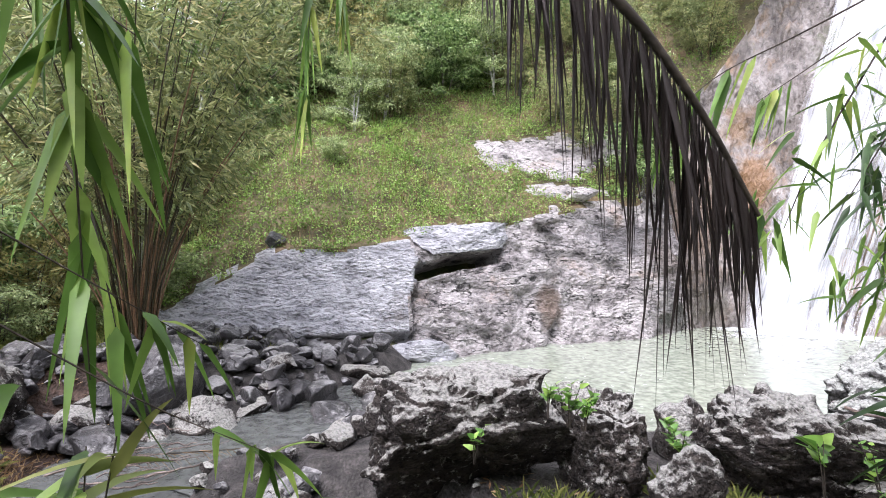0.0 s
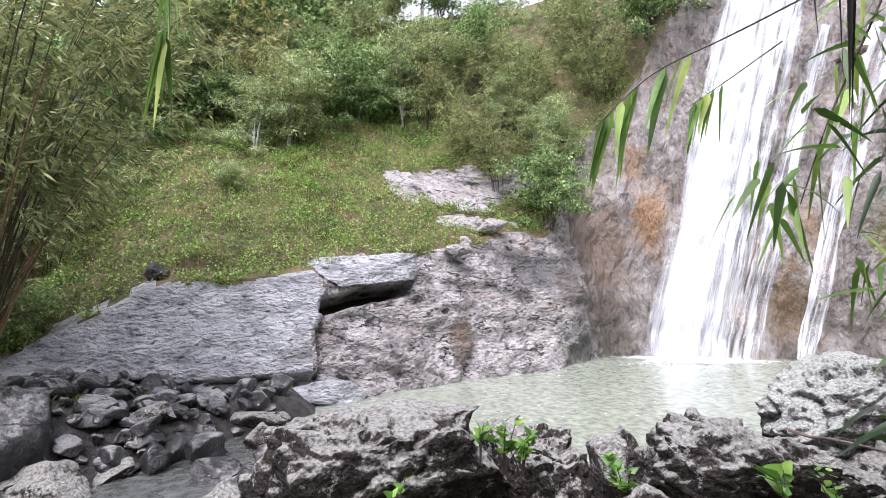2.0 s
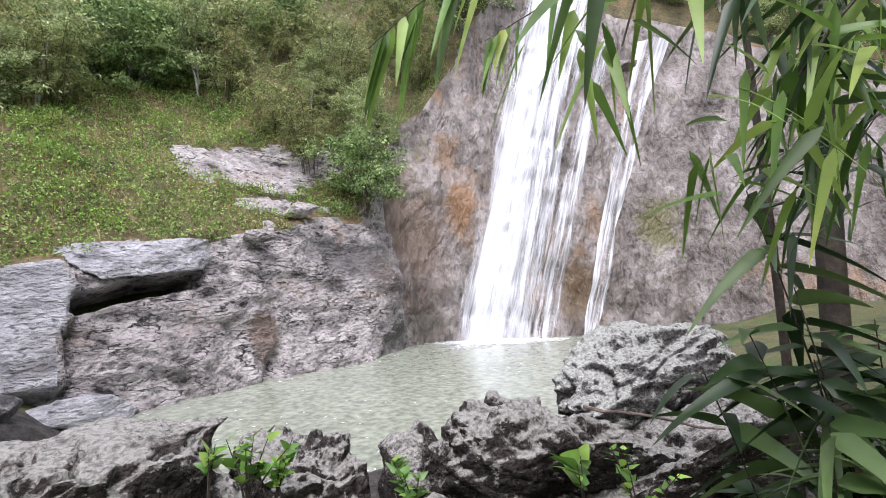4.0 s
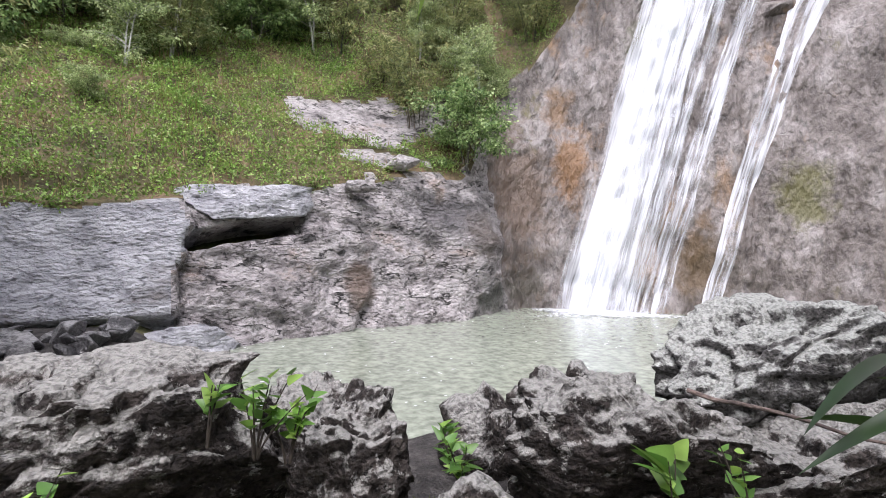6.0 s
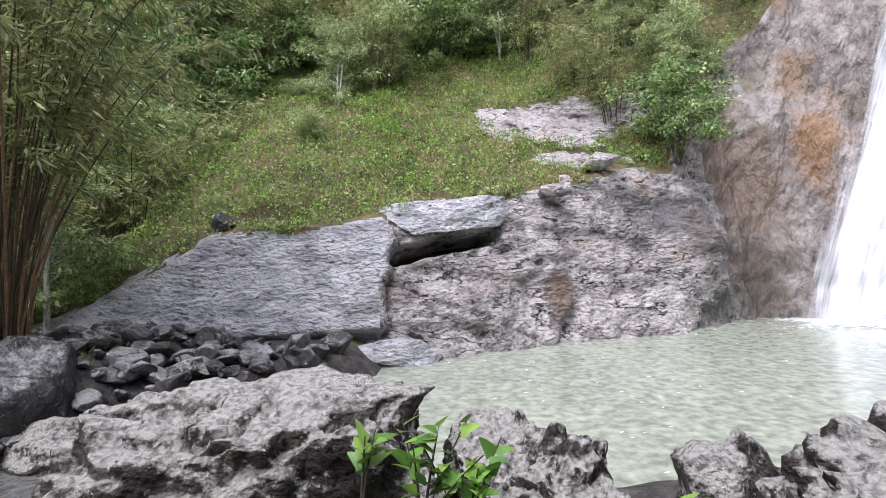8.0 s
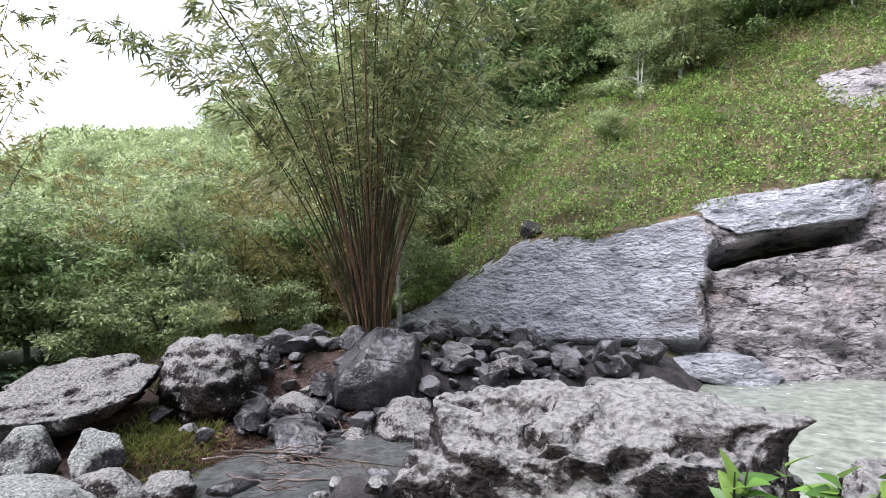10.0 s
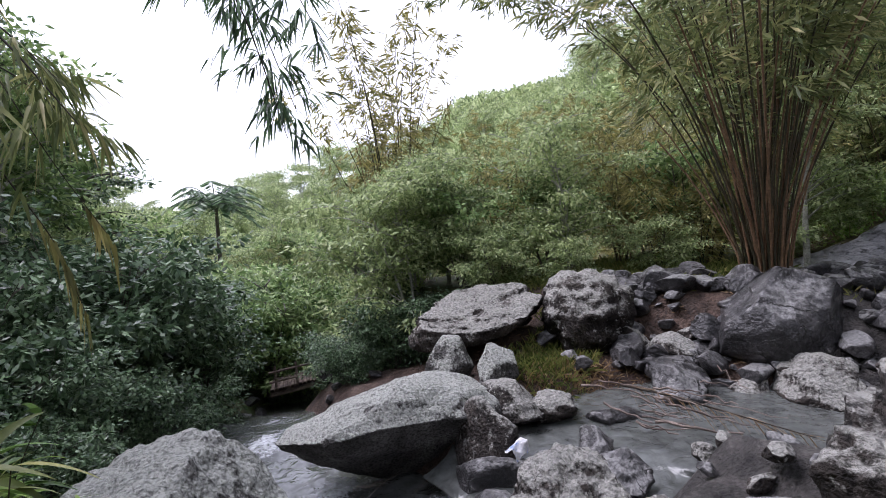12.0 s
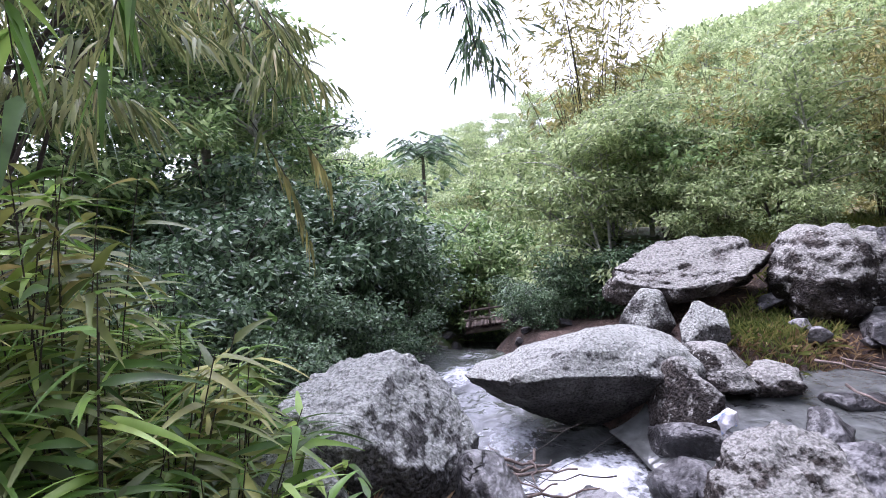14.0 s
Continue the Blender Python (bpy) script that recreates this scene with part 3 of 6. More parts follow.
for along, z, radius, colour in ((CS[12] + 0.55, 4.5, (0.7, 0.9, 1.5), (0.20, 0.105, 0.04)), (CS[12] + 0.2, 6.3, (0.6, 0.9, 1.0), (0.18, 0.11, 0.055)),
                                 (CS[12] + 4.3, 1.4, (0.9, 1.2, 1.6), (0.10, 0.065, 0.03)), (CS[12] + 6.9, 3.6, (0.8, 1.0, 1.3), (0.11, 0.105, 0.035)),
                                 (CS[11] + 0.6, 0.6, (1.0, 1.2, 0.8), (0.05, 0.045, 0.03)), (CS[12] - 0.9, 3.6, (1.5, 1.6, 2.6), (0.15, 0.108, 0.078)), (CS[12] + 2.9, 8.2, (0.9, 1.2, 1.6), (0.07, 0.08, 0.035))):
    stain(M_FALLROCK, cliff_point(along, z), radius, colour)
for along, z, radius, colour in ((CS[10] + 0.2, 0.45, (1.3, 1.2, 0.6), (0.045, 0.05, 0.035)), (CS[9] + 0.6, 2.6, (1.6, 1.2, 0.7), (0.10, 0.095, 0.095)), (CS[8] + 0.3, 1.0, (0.45, 0.8, 0.9), (0.17, 0.12, 0.09)), (CS[10] - 0.3, 1.9, (0.9, 1.0, 0.9), (0.12, 0.10, 0.085))):
    stain(M_CLIFF, cliff_point(along, z), radius, colour)

# ---- water ----
def water_mat(name, colour, rough, bump_scale, strength, foam=None, stretch=(1, 1, 1)):
    m = mat(name, [(0.35, colour), (0.65, tuple(c * 1.15 for c in colour))], 0.8, rough, 0, 8, spec=0.5)
    n, l = m.node_tree.nodes, m.node_tree.links
    b = n["Principled BSDF"]
    geo = n.new("ShaderNodeNewGeometry")
    mp = n.new("ShaderNodeMapping")
    mp.inputs["Scale"].default_value = stretch
    l.new(geo.outputs["Position"], mp.inputs["Vector"])
    w = n.new("ShaderNodeTexNoise")
    w.inputs["Scale"].default_value, w.inputs["Detail"].default_value, w.inputs["Distortion"].default_value = bump_scale, 3, 0.6
    l.new(mp.outputs[0], w.inputs["Vector"])
    bp = n.new("ShaderNodeBump")
    bp.inputs["Strength"].default_value, bp.inputs["Distance"].default_value = strength, 0.05
    l.new(w.outputs["Fac"], bp.inputs["Height"])
    l.new(bp.outputs[0], b.inputs["Normal"])
    return m


M_POOL = water_mat("milky_green_water", (0.235, 0.26, 0.205), 0.18, 3.0, 0.03)
M_STREAM = water_mat("grey_stream_water", (0.085, 0.09, 0.085), 0.1, 5.0, 0.7)
M_FOAM = mat("white_foam", [(0.3, (0.75, 0.78, 0.8)), (0.7, (0.9, 0.92, 0.93))], 6.0, 0.6, 0.5, 30)


def pool_water():
    xs, ys = np.arange(-1.9, 14.6, 0.2), np.arange(3.6, 15.6, 0.2)
    v = np.array([(x, y, 0.006 * fbm((x, y, 0), 1.5, 2)) for y in ys for x in xs])
    i = np.arange(len(ys) - 1)[:, None] * len(xs) + np.arange(len(xs) - 1)[None, :]
    q = np.stack([i, i + 1, i + len(xs) + 1, i + len(xs)], -1).reshape(-1, 4)
    ob = part("water", quick_mesh("pool_water", v, q), M_POOL)
    tagged(ob, "milky green plunge pool water below the waterfall", "water", kind="structure")


def stream_water():
    pts = STREAM[4:]
    u = np.linspace(0, len(pts) - 1, 150)
    c = np.stack([np.interp(u, np.arange(len(pts)), pts[:, k]) for k in range(4)], 1)
    ker = np.ones(9) / 9
    for k in range(3):
        c[4:-4, k] = np.convolve(c[:, k], ker, "valid")
    tan = np.gradient(c[:, :2], axis=0)
    tan /= np.linalg.norm(tan, axis=1)[:, None]
    nor = np.stack([-tan[:, 1], tan[:, 0]], 1)
    v = []
    for (x, y, z, w), nn in zip(c, nor):
        for f in np.linspace(-0.75, 0.75, 15):
            px, py = x + nn[0] * f * (w + 0.5), y + nn[1] * f * (w + 0.5)
            rough = smooth(-0.15, -0.45, z)
            v.append((px, py, z - 0.004 + 0.05 * rough * fbm((px, py, 0), 2.6, 3)))
    n = 15
    i = np.arange(len(c) - 1)[:, None] * n + np.arange(n - 1)[None, :]
    q = np.stack([i, i + 1, i + n + 1, i + n], -1).reshape(-1, 4)
    ob = part("water", quick_mesh("stream_water", np.array(v), q), M_STREAM)
    tagged(ob, "shallow grey stream water running down between boulders", "water", kind="structure")


pool_water()
stream_water()


# ---- boulders ----
def boulder_mesh(name, size, seed, cuts=7, rough=0.10, sub=4, flat=0.0, faces=()):
    rng = random.Random(seed)
    bm = bmesh.new()
    bmesh.ops.create_icosphere(bm, subdivisions=sub, radius=1.0)
    smooth_stone = cuts < 1  # worn round by the water
    crisp = cuts > 7  # broken, flat-faced stone
    planes = [(Vector((rng.gauss(0, 1), rng.gauss(0, 1), rng.gauss(0, 0.8))).normalized(), rng.uniform(0.45 if crisp else 0.52, 0.72 if crisp else 0.85)) for _ in range(cuts + 3)]
    planes += [(Vector(f[:3]).normalized(), f[3]) for f in faces]
    off = rng.uniform(0, 50)
    if crisp:
        rough *= 0.55
    for v in bm.verts:
        p = v.co.copy()
        for nrm, d in planes:
            over = p.dot(nrm) - d
            if over > 0:
                p -= nrm * over * (1.0 if crisp else 0.94)
        big = fbm(p, 0.9, 3, off)
        p *= 1 + rough * 1.6 * big
        ridge = 1 - 2 * abs(noise.noise(p * 2.1 + Vector((off, 0, off))))
        p += p.normalized() * (rough * 0.7 * fbm(p, 3.2, 5, off + 9) + rough * 0.3 * fbm(p, 9.0, 3, off + 5) - rough * 0.45 * max(0, ridge - 0.55))
        if not smooth_stone:  # broken ledges and fissures
            lay = fbm(Vector((p.x, p.y, p.z * 2.0)), 1.5, 3, off + 17)
            fis = abs(noise.noise(p * 2.6 + Vector((off, off, 0))))
            p += p.normalized() * rough * (0.6 * smooth(-0.06, 0.06, lay) - 0.3 - 0.6 * smooth(0.09, 0.0, fis))
        if flat and p.z > flat:
            p.z = flat + (p.z - flat) * 0.25
        v.co = Vector((p.x * size[0] * 0.56, p.y * size[1] * 0.56, p.z * size[2] * 0.56))
    for f in bm.faces:
        f.smooth = True
    me = bpy.data.meshes.new(name)
    bm.to_mesh(me)
    bm.free()
    return me


def boulder(at, size, seed, material, label, turn=0.0, tilt=(0, 0), cuts=7, rough=0.10, sub=4, flat=0.0, name="boulder", category="boulder", group="", faces=()):
    ob = part(name, boulder_mesh(name, size, seed, cuts, rough, sub, flat, faces), material)
    ob.matrix_world = pose(*at, tilt[0], tilt[1], turn)
    return tagged(ob, label, category, group)


PALE, DARK = "grey boulder crusted with pale lichen", "dark wet river boulder with a few pale spots"
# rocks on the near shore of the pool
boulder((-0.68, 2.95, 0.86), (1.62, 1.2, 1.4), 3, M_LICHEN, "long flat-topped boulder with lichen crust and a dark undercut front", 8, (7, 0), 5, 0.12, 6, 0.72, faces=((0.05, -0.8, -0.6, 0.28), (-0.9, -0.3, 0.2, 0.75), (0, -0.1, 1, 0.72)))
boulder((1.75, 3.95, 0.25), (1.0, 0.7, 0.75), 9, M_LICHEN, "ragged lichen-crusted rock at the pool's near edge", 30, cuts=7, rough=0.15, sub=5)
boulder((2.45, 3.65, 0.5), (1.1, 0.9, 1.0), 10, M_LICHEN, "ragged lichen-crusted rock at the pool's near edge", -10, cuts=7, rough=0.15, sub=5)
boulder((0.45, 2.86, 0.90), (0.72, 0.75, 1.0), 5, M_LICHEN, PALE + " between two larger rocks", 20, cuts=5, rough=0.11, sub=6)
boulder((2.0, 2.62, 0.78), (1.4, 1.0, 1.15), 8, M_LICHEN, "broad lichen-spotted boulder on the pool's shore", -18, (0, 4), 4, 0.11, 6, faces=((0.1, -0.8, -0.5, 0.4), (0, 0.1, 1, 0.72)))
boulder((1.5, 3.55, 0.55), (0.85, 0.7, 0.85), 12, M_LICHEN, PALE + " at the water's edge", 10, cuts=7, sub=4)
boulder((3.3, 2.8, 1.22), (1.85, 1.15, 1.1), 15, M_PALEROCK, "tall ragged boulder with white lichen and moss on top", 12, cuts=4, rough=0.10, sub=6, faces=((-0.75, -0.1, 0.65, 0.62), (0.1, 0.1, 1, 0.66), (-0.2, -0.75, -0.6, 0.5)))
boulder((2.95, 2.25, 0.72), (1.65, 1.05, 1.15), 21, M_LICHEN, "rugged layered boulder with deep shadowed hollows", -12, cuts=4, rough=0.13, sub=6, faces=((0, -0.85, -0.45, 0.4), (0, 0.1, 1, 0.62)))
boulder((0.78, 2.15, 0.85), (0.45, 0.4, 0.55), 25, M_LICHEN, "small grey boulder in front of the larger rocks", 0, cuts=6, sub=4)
# rocks of the far left shore
boulder((-2.28, 8.35, 0.12), (1.15, 0.8, 0.62), 31, M_LICHEN, "flat layered rock at the pool's outlet", 12, cuts=8, flat=0.5)
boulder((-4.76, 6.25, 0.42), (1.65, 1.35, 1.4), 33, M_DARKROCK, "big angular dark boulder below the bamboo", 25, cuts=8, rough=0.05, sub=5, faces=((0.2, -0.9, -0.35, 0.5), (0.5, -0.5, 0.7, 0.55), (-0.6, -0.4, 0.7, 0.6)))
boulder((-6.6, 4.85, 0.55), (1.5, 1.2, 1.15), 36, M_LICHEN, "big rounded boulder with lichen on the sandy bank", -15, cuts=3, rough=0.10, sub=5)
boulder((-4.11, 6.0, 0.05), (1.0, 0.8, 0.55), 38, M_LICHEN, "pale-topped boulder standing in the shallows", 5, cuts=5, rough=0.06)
boulder((-5.15, 1.95, -0.06), (2.15, 1.2, 1.0), 41, M_PALEROCK, "huge smooth whale-backed boulder over the stream", 97, (0, 4), -1, 0.055, 6, faces=((0, -0.8, -0.6, 0.42), (-0.7, -0.4, -0.6, 0.6), (-0.7, 0, 0.7, 0.72)))
boulder((-4.6, 2.7, -0.15), (0.85, 0.65, 0.85), 44, M_LICHEN, "grey boulder leaning against the huge one", 30, cuts=6, rough=0.05)
boulder((-5.05, 3.1, 0.02), (0.9, 0.6, 0.5), 46, M_LICHEN, "low spotted boulder behind the leaning rock", 40, cuts=5, rough=0.06)
for k, (x, y) in enumerate(((-3.85, 3.0), (-3.55, 3.35), (-4.05, 3.45), (-3.4, 2.95))):
    boulder((x, y, -0.12), (0.55, 0.45, 0.4), 330 + k, M_DARKROCK, "dark wet stone standing in the shallow stream", k * 61, cuts=11, sub=4)
boulder((-4.25, 2.75, -0.3), (0.95, 0.7, 0.55), 48, M_DARKROCK, "flat dark boulder at the water with mossy patches", 45, cuts=6, rough=0.06)
boulder((-3.72, 2.4, -0.35), (0.55, 0.5, 0.4), 50, M_DARKROCK, DARK, 10, cuts=6)
boulder((-6.1, 2.75, 0.3), (0.8, 0.6, 0.6), 52, M_PALEROCK, "blocky pale boulder on the bank", 60, cuts=9, rough=0.05)
boulder((-5.62, 3.15, 0.32), (0.65, 0.55, 0.55), 54, M_PALEROCK, "blocky pale boulder beside another", 100, cuts=9, rough=0.05)
boulder((-6.9, 3.3, 0.66), (1.75, 1.35, 1.1), 56, M_LICHEN, "flat overhanging slab boulder on the bank", 70, (0, -6), 4, 0.08, 5, 0.0, faces=((0, 0, -1, 0.4), (0.16, -0.45, 0.87, 0.34)))
boulder((-4.96, 3.55, -0.05), (0.65, 0.5, 0.35), 58, M_LICHEN, "low boulder in the shallow stream", 20, cuts=7)
boulder((-4.6, 4.05, -0.12), (0.6, 0.5, 0.3), 60, M_DARKROCK, DARK, 50, cuts=7)
boulder((-3.0, 2.75, -0.02), (0.95, 0.85, 0.75), 62, M_LICHEN, "rounded lichen-covered boulder by the rapid", 15, cuts=0, rough=0.11, sub=6)
boulder((-3.0, 0.45, 0.34), (1.05, 1.08, 1.15), 64, M_PALEROCK, "large pale lichen-covered boulder beside the rapid", 0, cuts=-1, rough=0.075, sub=6, faces=((0.15, 0.72, 0.66, 0.60), (0.1, -0.1, 1, 0.72), (0.9, 0.1, -0.2, 0.75), (0.3, 0.95, 0.0, 0.75)))
boulder((-2.25, 0.2, 0.36), (0.6, 0.55, 0.75), 66, M_PALEROCK, "rounded grey boulder half hidden by grass", 10, cuts=-1, rough=0.06, sub=5)
boulder((-2.65, 1.08, 0.25), (0.55, 0.4, 0.5), 68, M_DARKROCK, "dark wedge-shaped rock on the bank", 30, cuts=8, sub=4)
boulder((-2.9, 1.75, 0.0), (0.5, 0.4, 0.35), 70, M_DARKROCK, DARK + " beside the rapid", 70, cuts=7)
for k, (x, y, z, w) in enumerate(((-2.0, 7.35, 0.08, 0.6), (-1.75, 6.6, 0.06, 0.7), (-1.65, 5.9, 0.05, 0.65), (-1.95, 5.25, 0.06, 0.8), (-2.45, 6.2, 0.04, 0.6), (-2.65, 6.85, 0.1, 0.65),
                                  (-1.35, 4.95, 0.08, 0.75), (-1.05, 4.35, 0.12, 0.8), (-1.75, 4.55, 0.06, 0.7), (-2.35, 4.75, 0.02, 0.6), (-3.2, 6.7, 0.08, 0.6), (-2.9, 7.7, 0.14, 0.55))):
    boulder((x, y, z), (w * 1.15, w * 0.85, w * 0.75), 300 + k, M_LICHEN if k % 3 == 0 else M_DARKROCK, "angular boulder damming the pool's outlet", k * 47, cuts=13, rough=0.06, sub=4, group="outlet boulders")
SMALL = [(-5.91, 5.1, 0.28, 0.46), (-5.5, 5.4, 0.22, 0.6), (-6.3, 5.7, 0.5, 0.6), (-5.9, 5.9, 0.5, 0.36), (-5.55, 5.72, 0.34, 0.34), (-5.94, 6.2, 0.66, 0.38),
         (-6.58, 6.1, 0.68, 0.36), (-7.04, 6.0, 0.78, 0.42), (-3.88, 7.5, 0.3, 0.38), (-3.54, 7.5, 0.25, 0.45), (-3.05, 7.2, 0.12, 0.58), (-4.34, 7.2, 0.36, 0.46),
         (-4.45, 7.6, 0.55, 0.48), (-4.81, 4.95, 0.06, 0.62), (-3.14, 7.9, 0.34, 0.42)]
rr = random.Random(4)
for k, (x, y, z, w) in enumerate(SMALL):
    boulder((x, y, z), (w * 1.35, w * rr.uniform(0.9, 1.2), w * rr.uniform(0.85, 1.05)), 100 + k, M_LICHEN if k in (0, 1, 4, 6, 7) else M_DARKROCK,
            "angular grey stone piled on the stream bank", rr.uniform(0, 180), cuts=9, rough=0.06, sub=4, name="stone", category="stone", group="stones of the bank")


# ---- waterfall ----
def fall_mat(name, low, high, across, along, flow=True):
    """White water that thins out to nothing between its strands."""
    m = bpy.data.materials.new(name)
    m.use_nodes = True
    n, l = m.node_tree.nodes, m.node_tree.links
    b = n["Principled BSDF"]
    b.inputs["Base Color"].default_value, b.inputs["Roughness"].default_value = (0.80, 0.83, 0.86, 1), 0.55
    if flow:
        src = n.new("ShaderNodeAttribute")
        src.attribute_name = "flow"
        vec = src.outputs["Vector"]
    else:
        vec = n.new("ShaderNodeNewGeometry").outputs["Position"]
    mp = n.new("ShaderNodeMapping")
    mp.inputs["Scale"].default_value = (across, along, 1)
    l.new(vec, mp.inputs["Vector"])
    strands = n.new("ShaderNodeTexNoise")
    strands.inputs["Scale"].default_value, strands.inputs["Detail"].default_value, strands.inputs["Roughness"].default_value = 1.0, 3, 0.55
    l.new(mp.outputs[0], strands.inputs["Vector"])
    threads = n.new("ShaderNodeTexNoise")
    threads.inputs["Scale"].default_value, threads.inputs["Detail"].default_value = 4.2, 2
    l.new(mp.outputs[0], threads.inputs["Vector"])
    w = n.new("ShaderNodeMix")
    w.inputs["Factor"].default_value = 0.35
    l.new(strands.outputs["Fac"], w.inputs["A"])
    l.new(threads.outputs["Fac"], w.inputs["B"])
    at = n.new("ShaderNodeAttribute")
    at.attribute_name = "body"
    mu = n.new("ShaderNodeMath")
    l.new(w.outputs["Result"], mu.inputs[0])
    l.new(at.outputs["Fac"], mu.inputs[1])
    rg = n.new("ShaderNodeMapRange")
    rg.inputs["From Min"].default_value, rg.inputs["From Max"].default_value = low, high
    l.new(mu.outputs[0], rg.inputs["Value"])
    l.new(rg.outputs[0], b.inputs["Alpha"])
    bp = n.new("ShaderNodeBump")
    bp.inputs["Strength"].default_value, bp.inputs["Distance"].default_value = 0.5, 0.08
    l.new(w.outputs["Result"], bp.inputs["Height"])
    l.new(bp.outputs[0], b.inputs["Normal"])
    return m


M_FALL = fall_mat("thick_falling_water", 0.20, 0.56, 3.2, 0.16)
M_VEIL = fall_mat("thin_falling_water", 0.40, 0.70, 4.2, 0.22)


def wall_point(s, z, out):
    p = cliff_point(s, z)
    _, _, nx, ny, _, _, _ = cliff_at(s)
    return p + Vector((-nx, -ny, 0)) * out


def water_sheet(name, material, parent, s0, s1, lean, z0, z1, out, nu, nv, taper=0.0, seed=0.0, edge=0.3):
    v, run = [], []
    for j in range(nv):
        z = z0 + (z1 - z0) * j / (nv - 1)
        for i in range(nu):
            f = i / (nu - 1)
            mid_s = (s0 + s1) / 2
            s = mid_s + (s0 + (s1 - s0) * f - mid_s) * (1 - taper * j / (nv - 1)) + lean * (z - z0) + 0.10 * fbm((f * 2, z * 0.3, seed), 1.5, 3)
            run.append((s - lean * (z - z0) + seed * 3, z, seed))
            swell = out + 0.10 * fbm((s * 2.5, z * 0.25, seed), 1.6, 4) + out * 0.8 * math.sin(f * math.pi)
            v.append(tuple(wall_point(round(s, 3), z, max(0.03, swell))))
    i = np.arange(nv - 1)[:, None] * nu + np.arange(nu - 1)[None, :]
    q = np.stack([i, i + 1, i + nu + 1, i + nu], -1).reshape(-1, 4)
    me = quick_mesh(name, np.array(v), q)
    body = me.attributes.new("body", "FLOAT", "POINT")
    f = np.tile(np.linspace(0, 1, nu), nv)
    body.data.foreach_set("value", (-edge * (np.abs(f * 2 - 1) ** 2.5)).astype(np.float32))
    me.attributes.new("flow", "FLOAT_VECTOR", "POINT").data.foreach_set("vector", np.array(run, np.float32).ravel())
    return part(name, me, material, parent)


S_FALL = CS[12] + 0.25
fall = thing("waterfall", (9.3, 13.4, 0), "tall white waterfall sliding down a leaning rock wall", "waterfall")
fall.location = (0, 0, 0)
water_sheet("main_stream", M_FALL, fall, S_FALL - 0.25, S_FALL + 1.55, 0.25, -0.1, 12.9, 0.16, 30, 80, 0.2, 1, 0.34)
water_sheet("front_veil", M_VEIL, fall, S_FALL + 0.2, S_FALL + 2.75, 0.25, -0.1, 12.6, 0.26, 34, 70, 0.3, 5, 0.2)
water_sheet("back_veil", M_VEIL, fall, S_FALL + 0.9, S_FALL + 2.5, 0.25, -0.1, 12.6, 0.10, 26, 70, 0.3, 7, 0.15)
water_sheet("side_strand", M_VEIL, fall, S_FALL + 2.3, S_FALL + 3.0, 0.27, -0.1, 10.4, 0.08, 12, 60, 0.2, 9, 0.1)
water_sheet("thin_strand", M_VEIL, fall, S_FALL + 4.0, S_FALL + 4.45, 0.26, -0.1, 10.4, 0.06, 10, 60, -0.6, 13, -0.05)


def foam_patch(name, at, rx, ry, label, material, seed, z=0.012, turn=0.0):
    n_r, n_a = 10, 40
    v, q = [], []
    for r in range(n_r + 1):
        for a in range(n_a):
            t = 2 * math.pi * a / n_a
            k = r / n_r * (1 + 0.3 * noise.noise(Vector((math.cos(t) * 1.5 + seed, math.sin(t) * 1.5, seed))))
            x, y = math.cos(t) * k * rx, math.sin(t) * k * ry
            h = 0.10 * (1 - r / n_r) ** 2 * (0.6 + 0.8 * abs(fbm((x, y, seed), 3, 3)))
            v.append((x, y, h))
    for r in range(n_r):
        for a in range(n_a):
            b = (a + 1) % n_a
            q.append((r * n_a + a, (r + 1) * n_a + a, (r + 1) * n_a + b, r * n_a + b))
    me = quick_mesh(name, np.array(v), np.array(q))
    me.attributes.new("body", "FLOAT", "POINT").data.foreach_set("value", np.repeat(-0.30 * (np.arange(n_r + 1) / n_r) ** 1.6, n_a).astype(np.float32))
    ob = part(name, me, material)
    ob.matrix_world = pose(at[0], at[1], at[2] + z, 0, 0, turn)
    return tagged(ob, label, "foam", kind="stuff")


M_SPRAY = fall_mat("broken_foam", 0.34, 0.68, 7.0, 7.0, False)
M_RAPID = fall_mat("churned_water", 0.16, 0.44, 6.0, 6.0, False)
foam_patch("foam", (9.35, 13.25, 0), 2.1, 0.8, "white churning foam at the waterfall's foot", M_RAPID, 2, 0.012, -28)
foam_patch("foam", (8.6, 13.2, 0), 2.6, 0.8, "thin foam drifting over the pool", M_SPRAY, 4, 0.006, 20)

foam_patch("foam", (-3.95, 1.75, -0.46), 0.75, 0.42, "white broken water in the little rapid", M_RAPID, 6, 0.03, -45)
foam_patch("foam", (-4.9, 1.25, -0.52), 0.9, 0.45, "streaks of foam below the rapid", M_SPRAY, 8, 0.03, -28)
foam_patch("foam", (-6.6, 0.5, -0.58), 0.7, 0.4, "streaks of foam on the stream", M_SPRAY, 11, 0.03, -20)

def foam_flecks():
    rng = np.random.default_rng(17)
    at = []
    while len(at) < 170:
        x, y = rng.uniform(-1, 11), rng.uniform(4.5, 13.5)
        if fbm((x, y, 0), 0.6, 2, 31) > -0.05:
            at.append((x, y, 0.012))
    al = rng.normal(0, 1, (len(at), 3)) * np.array([1, 0.5, 0])
    ob = part("foam_flecks", quick_mesh("foam_flecks", *flat_leaves(rng, at, al, 0.07, 0.02, 0.01), smooth=False), M_FOAM)
    tagged(ob, "small white foam flecks floating on the pool", "foam", kind="stuff")


foam_flecks()

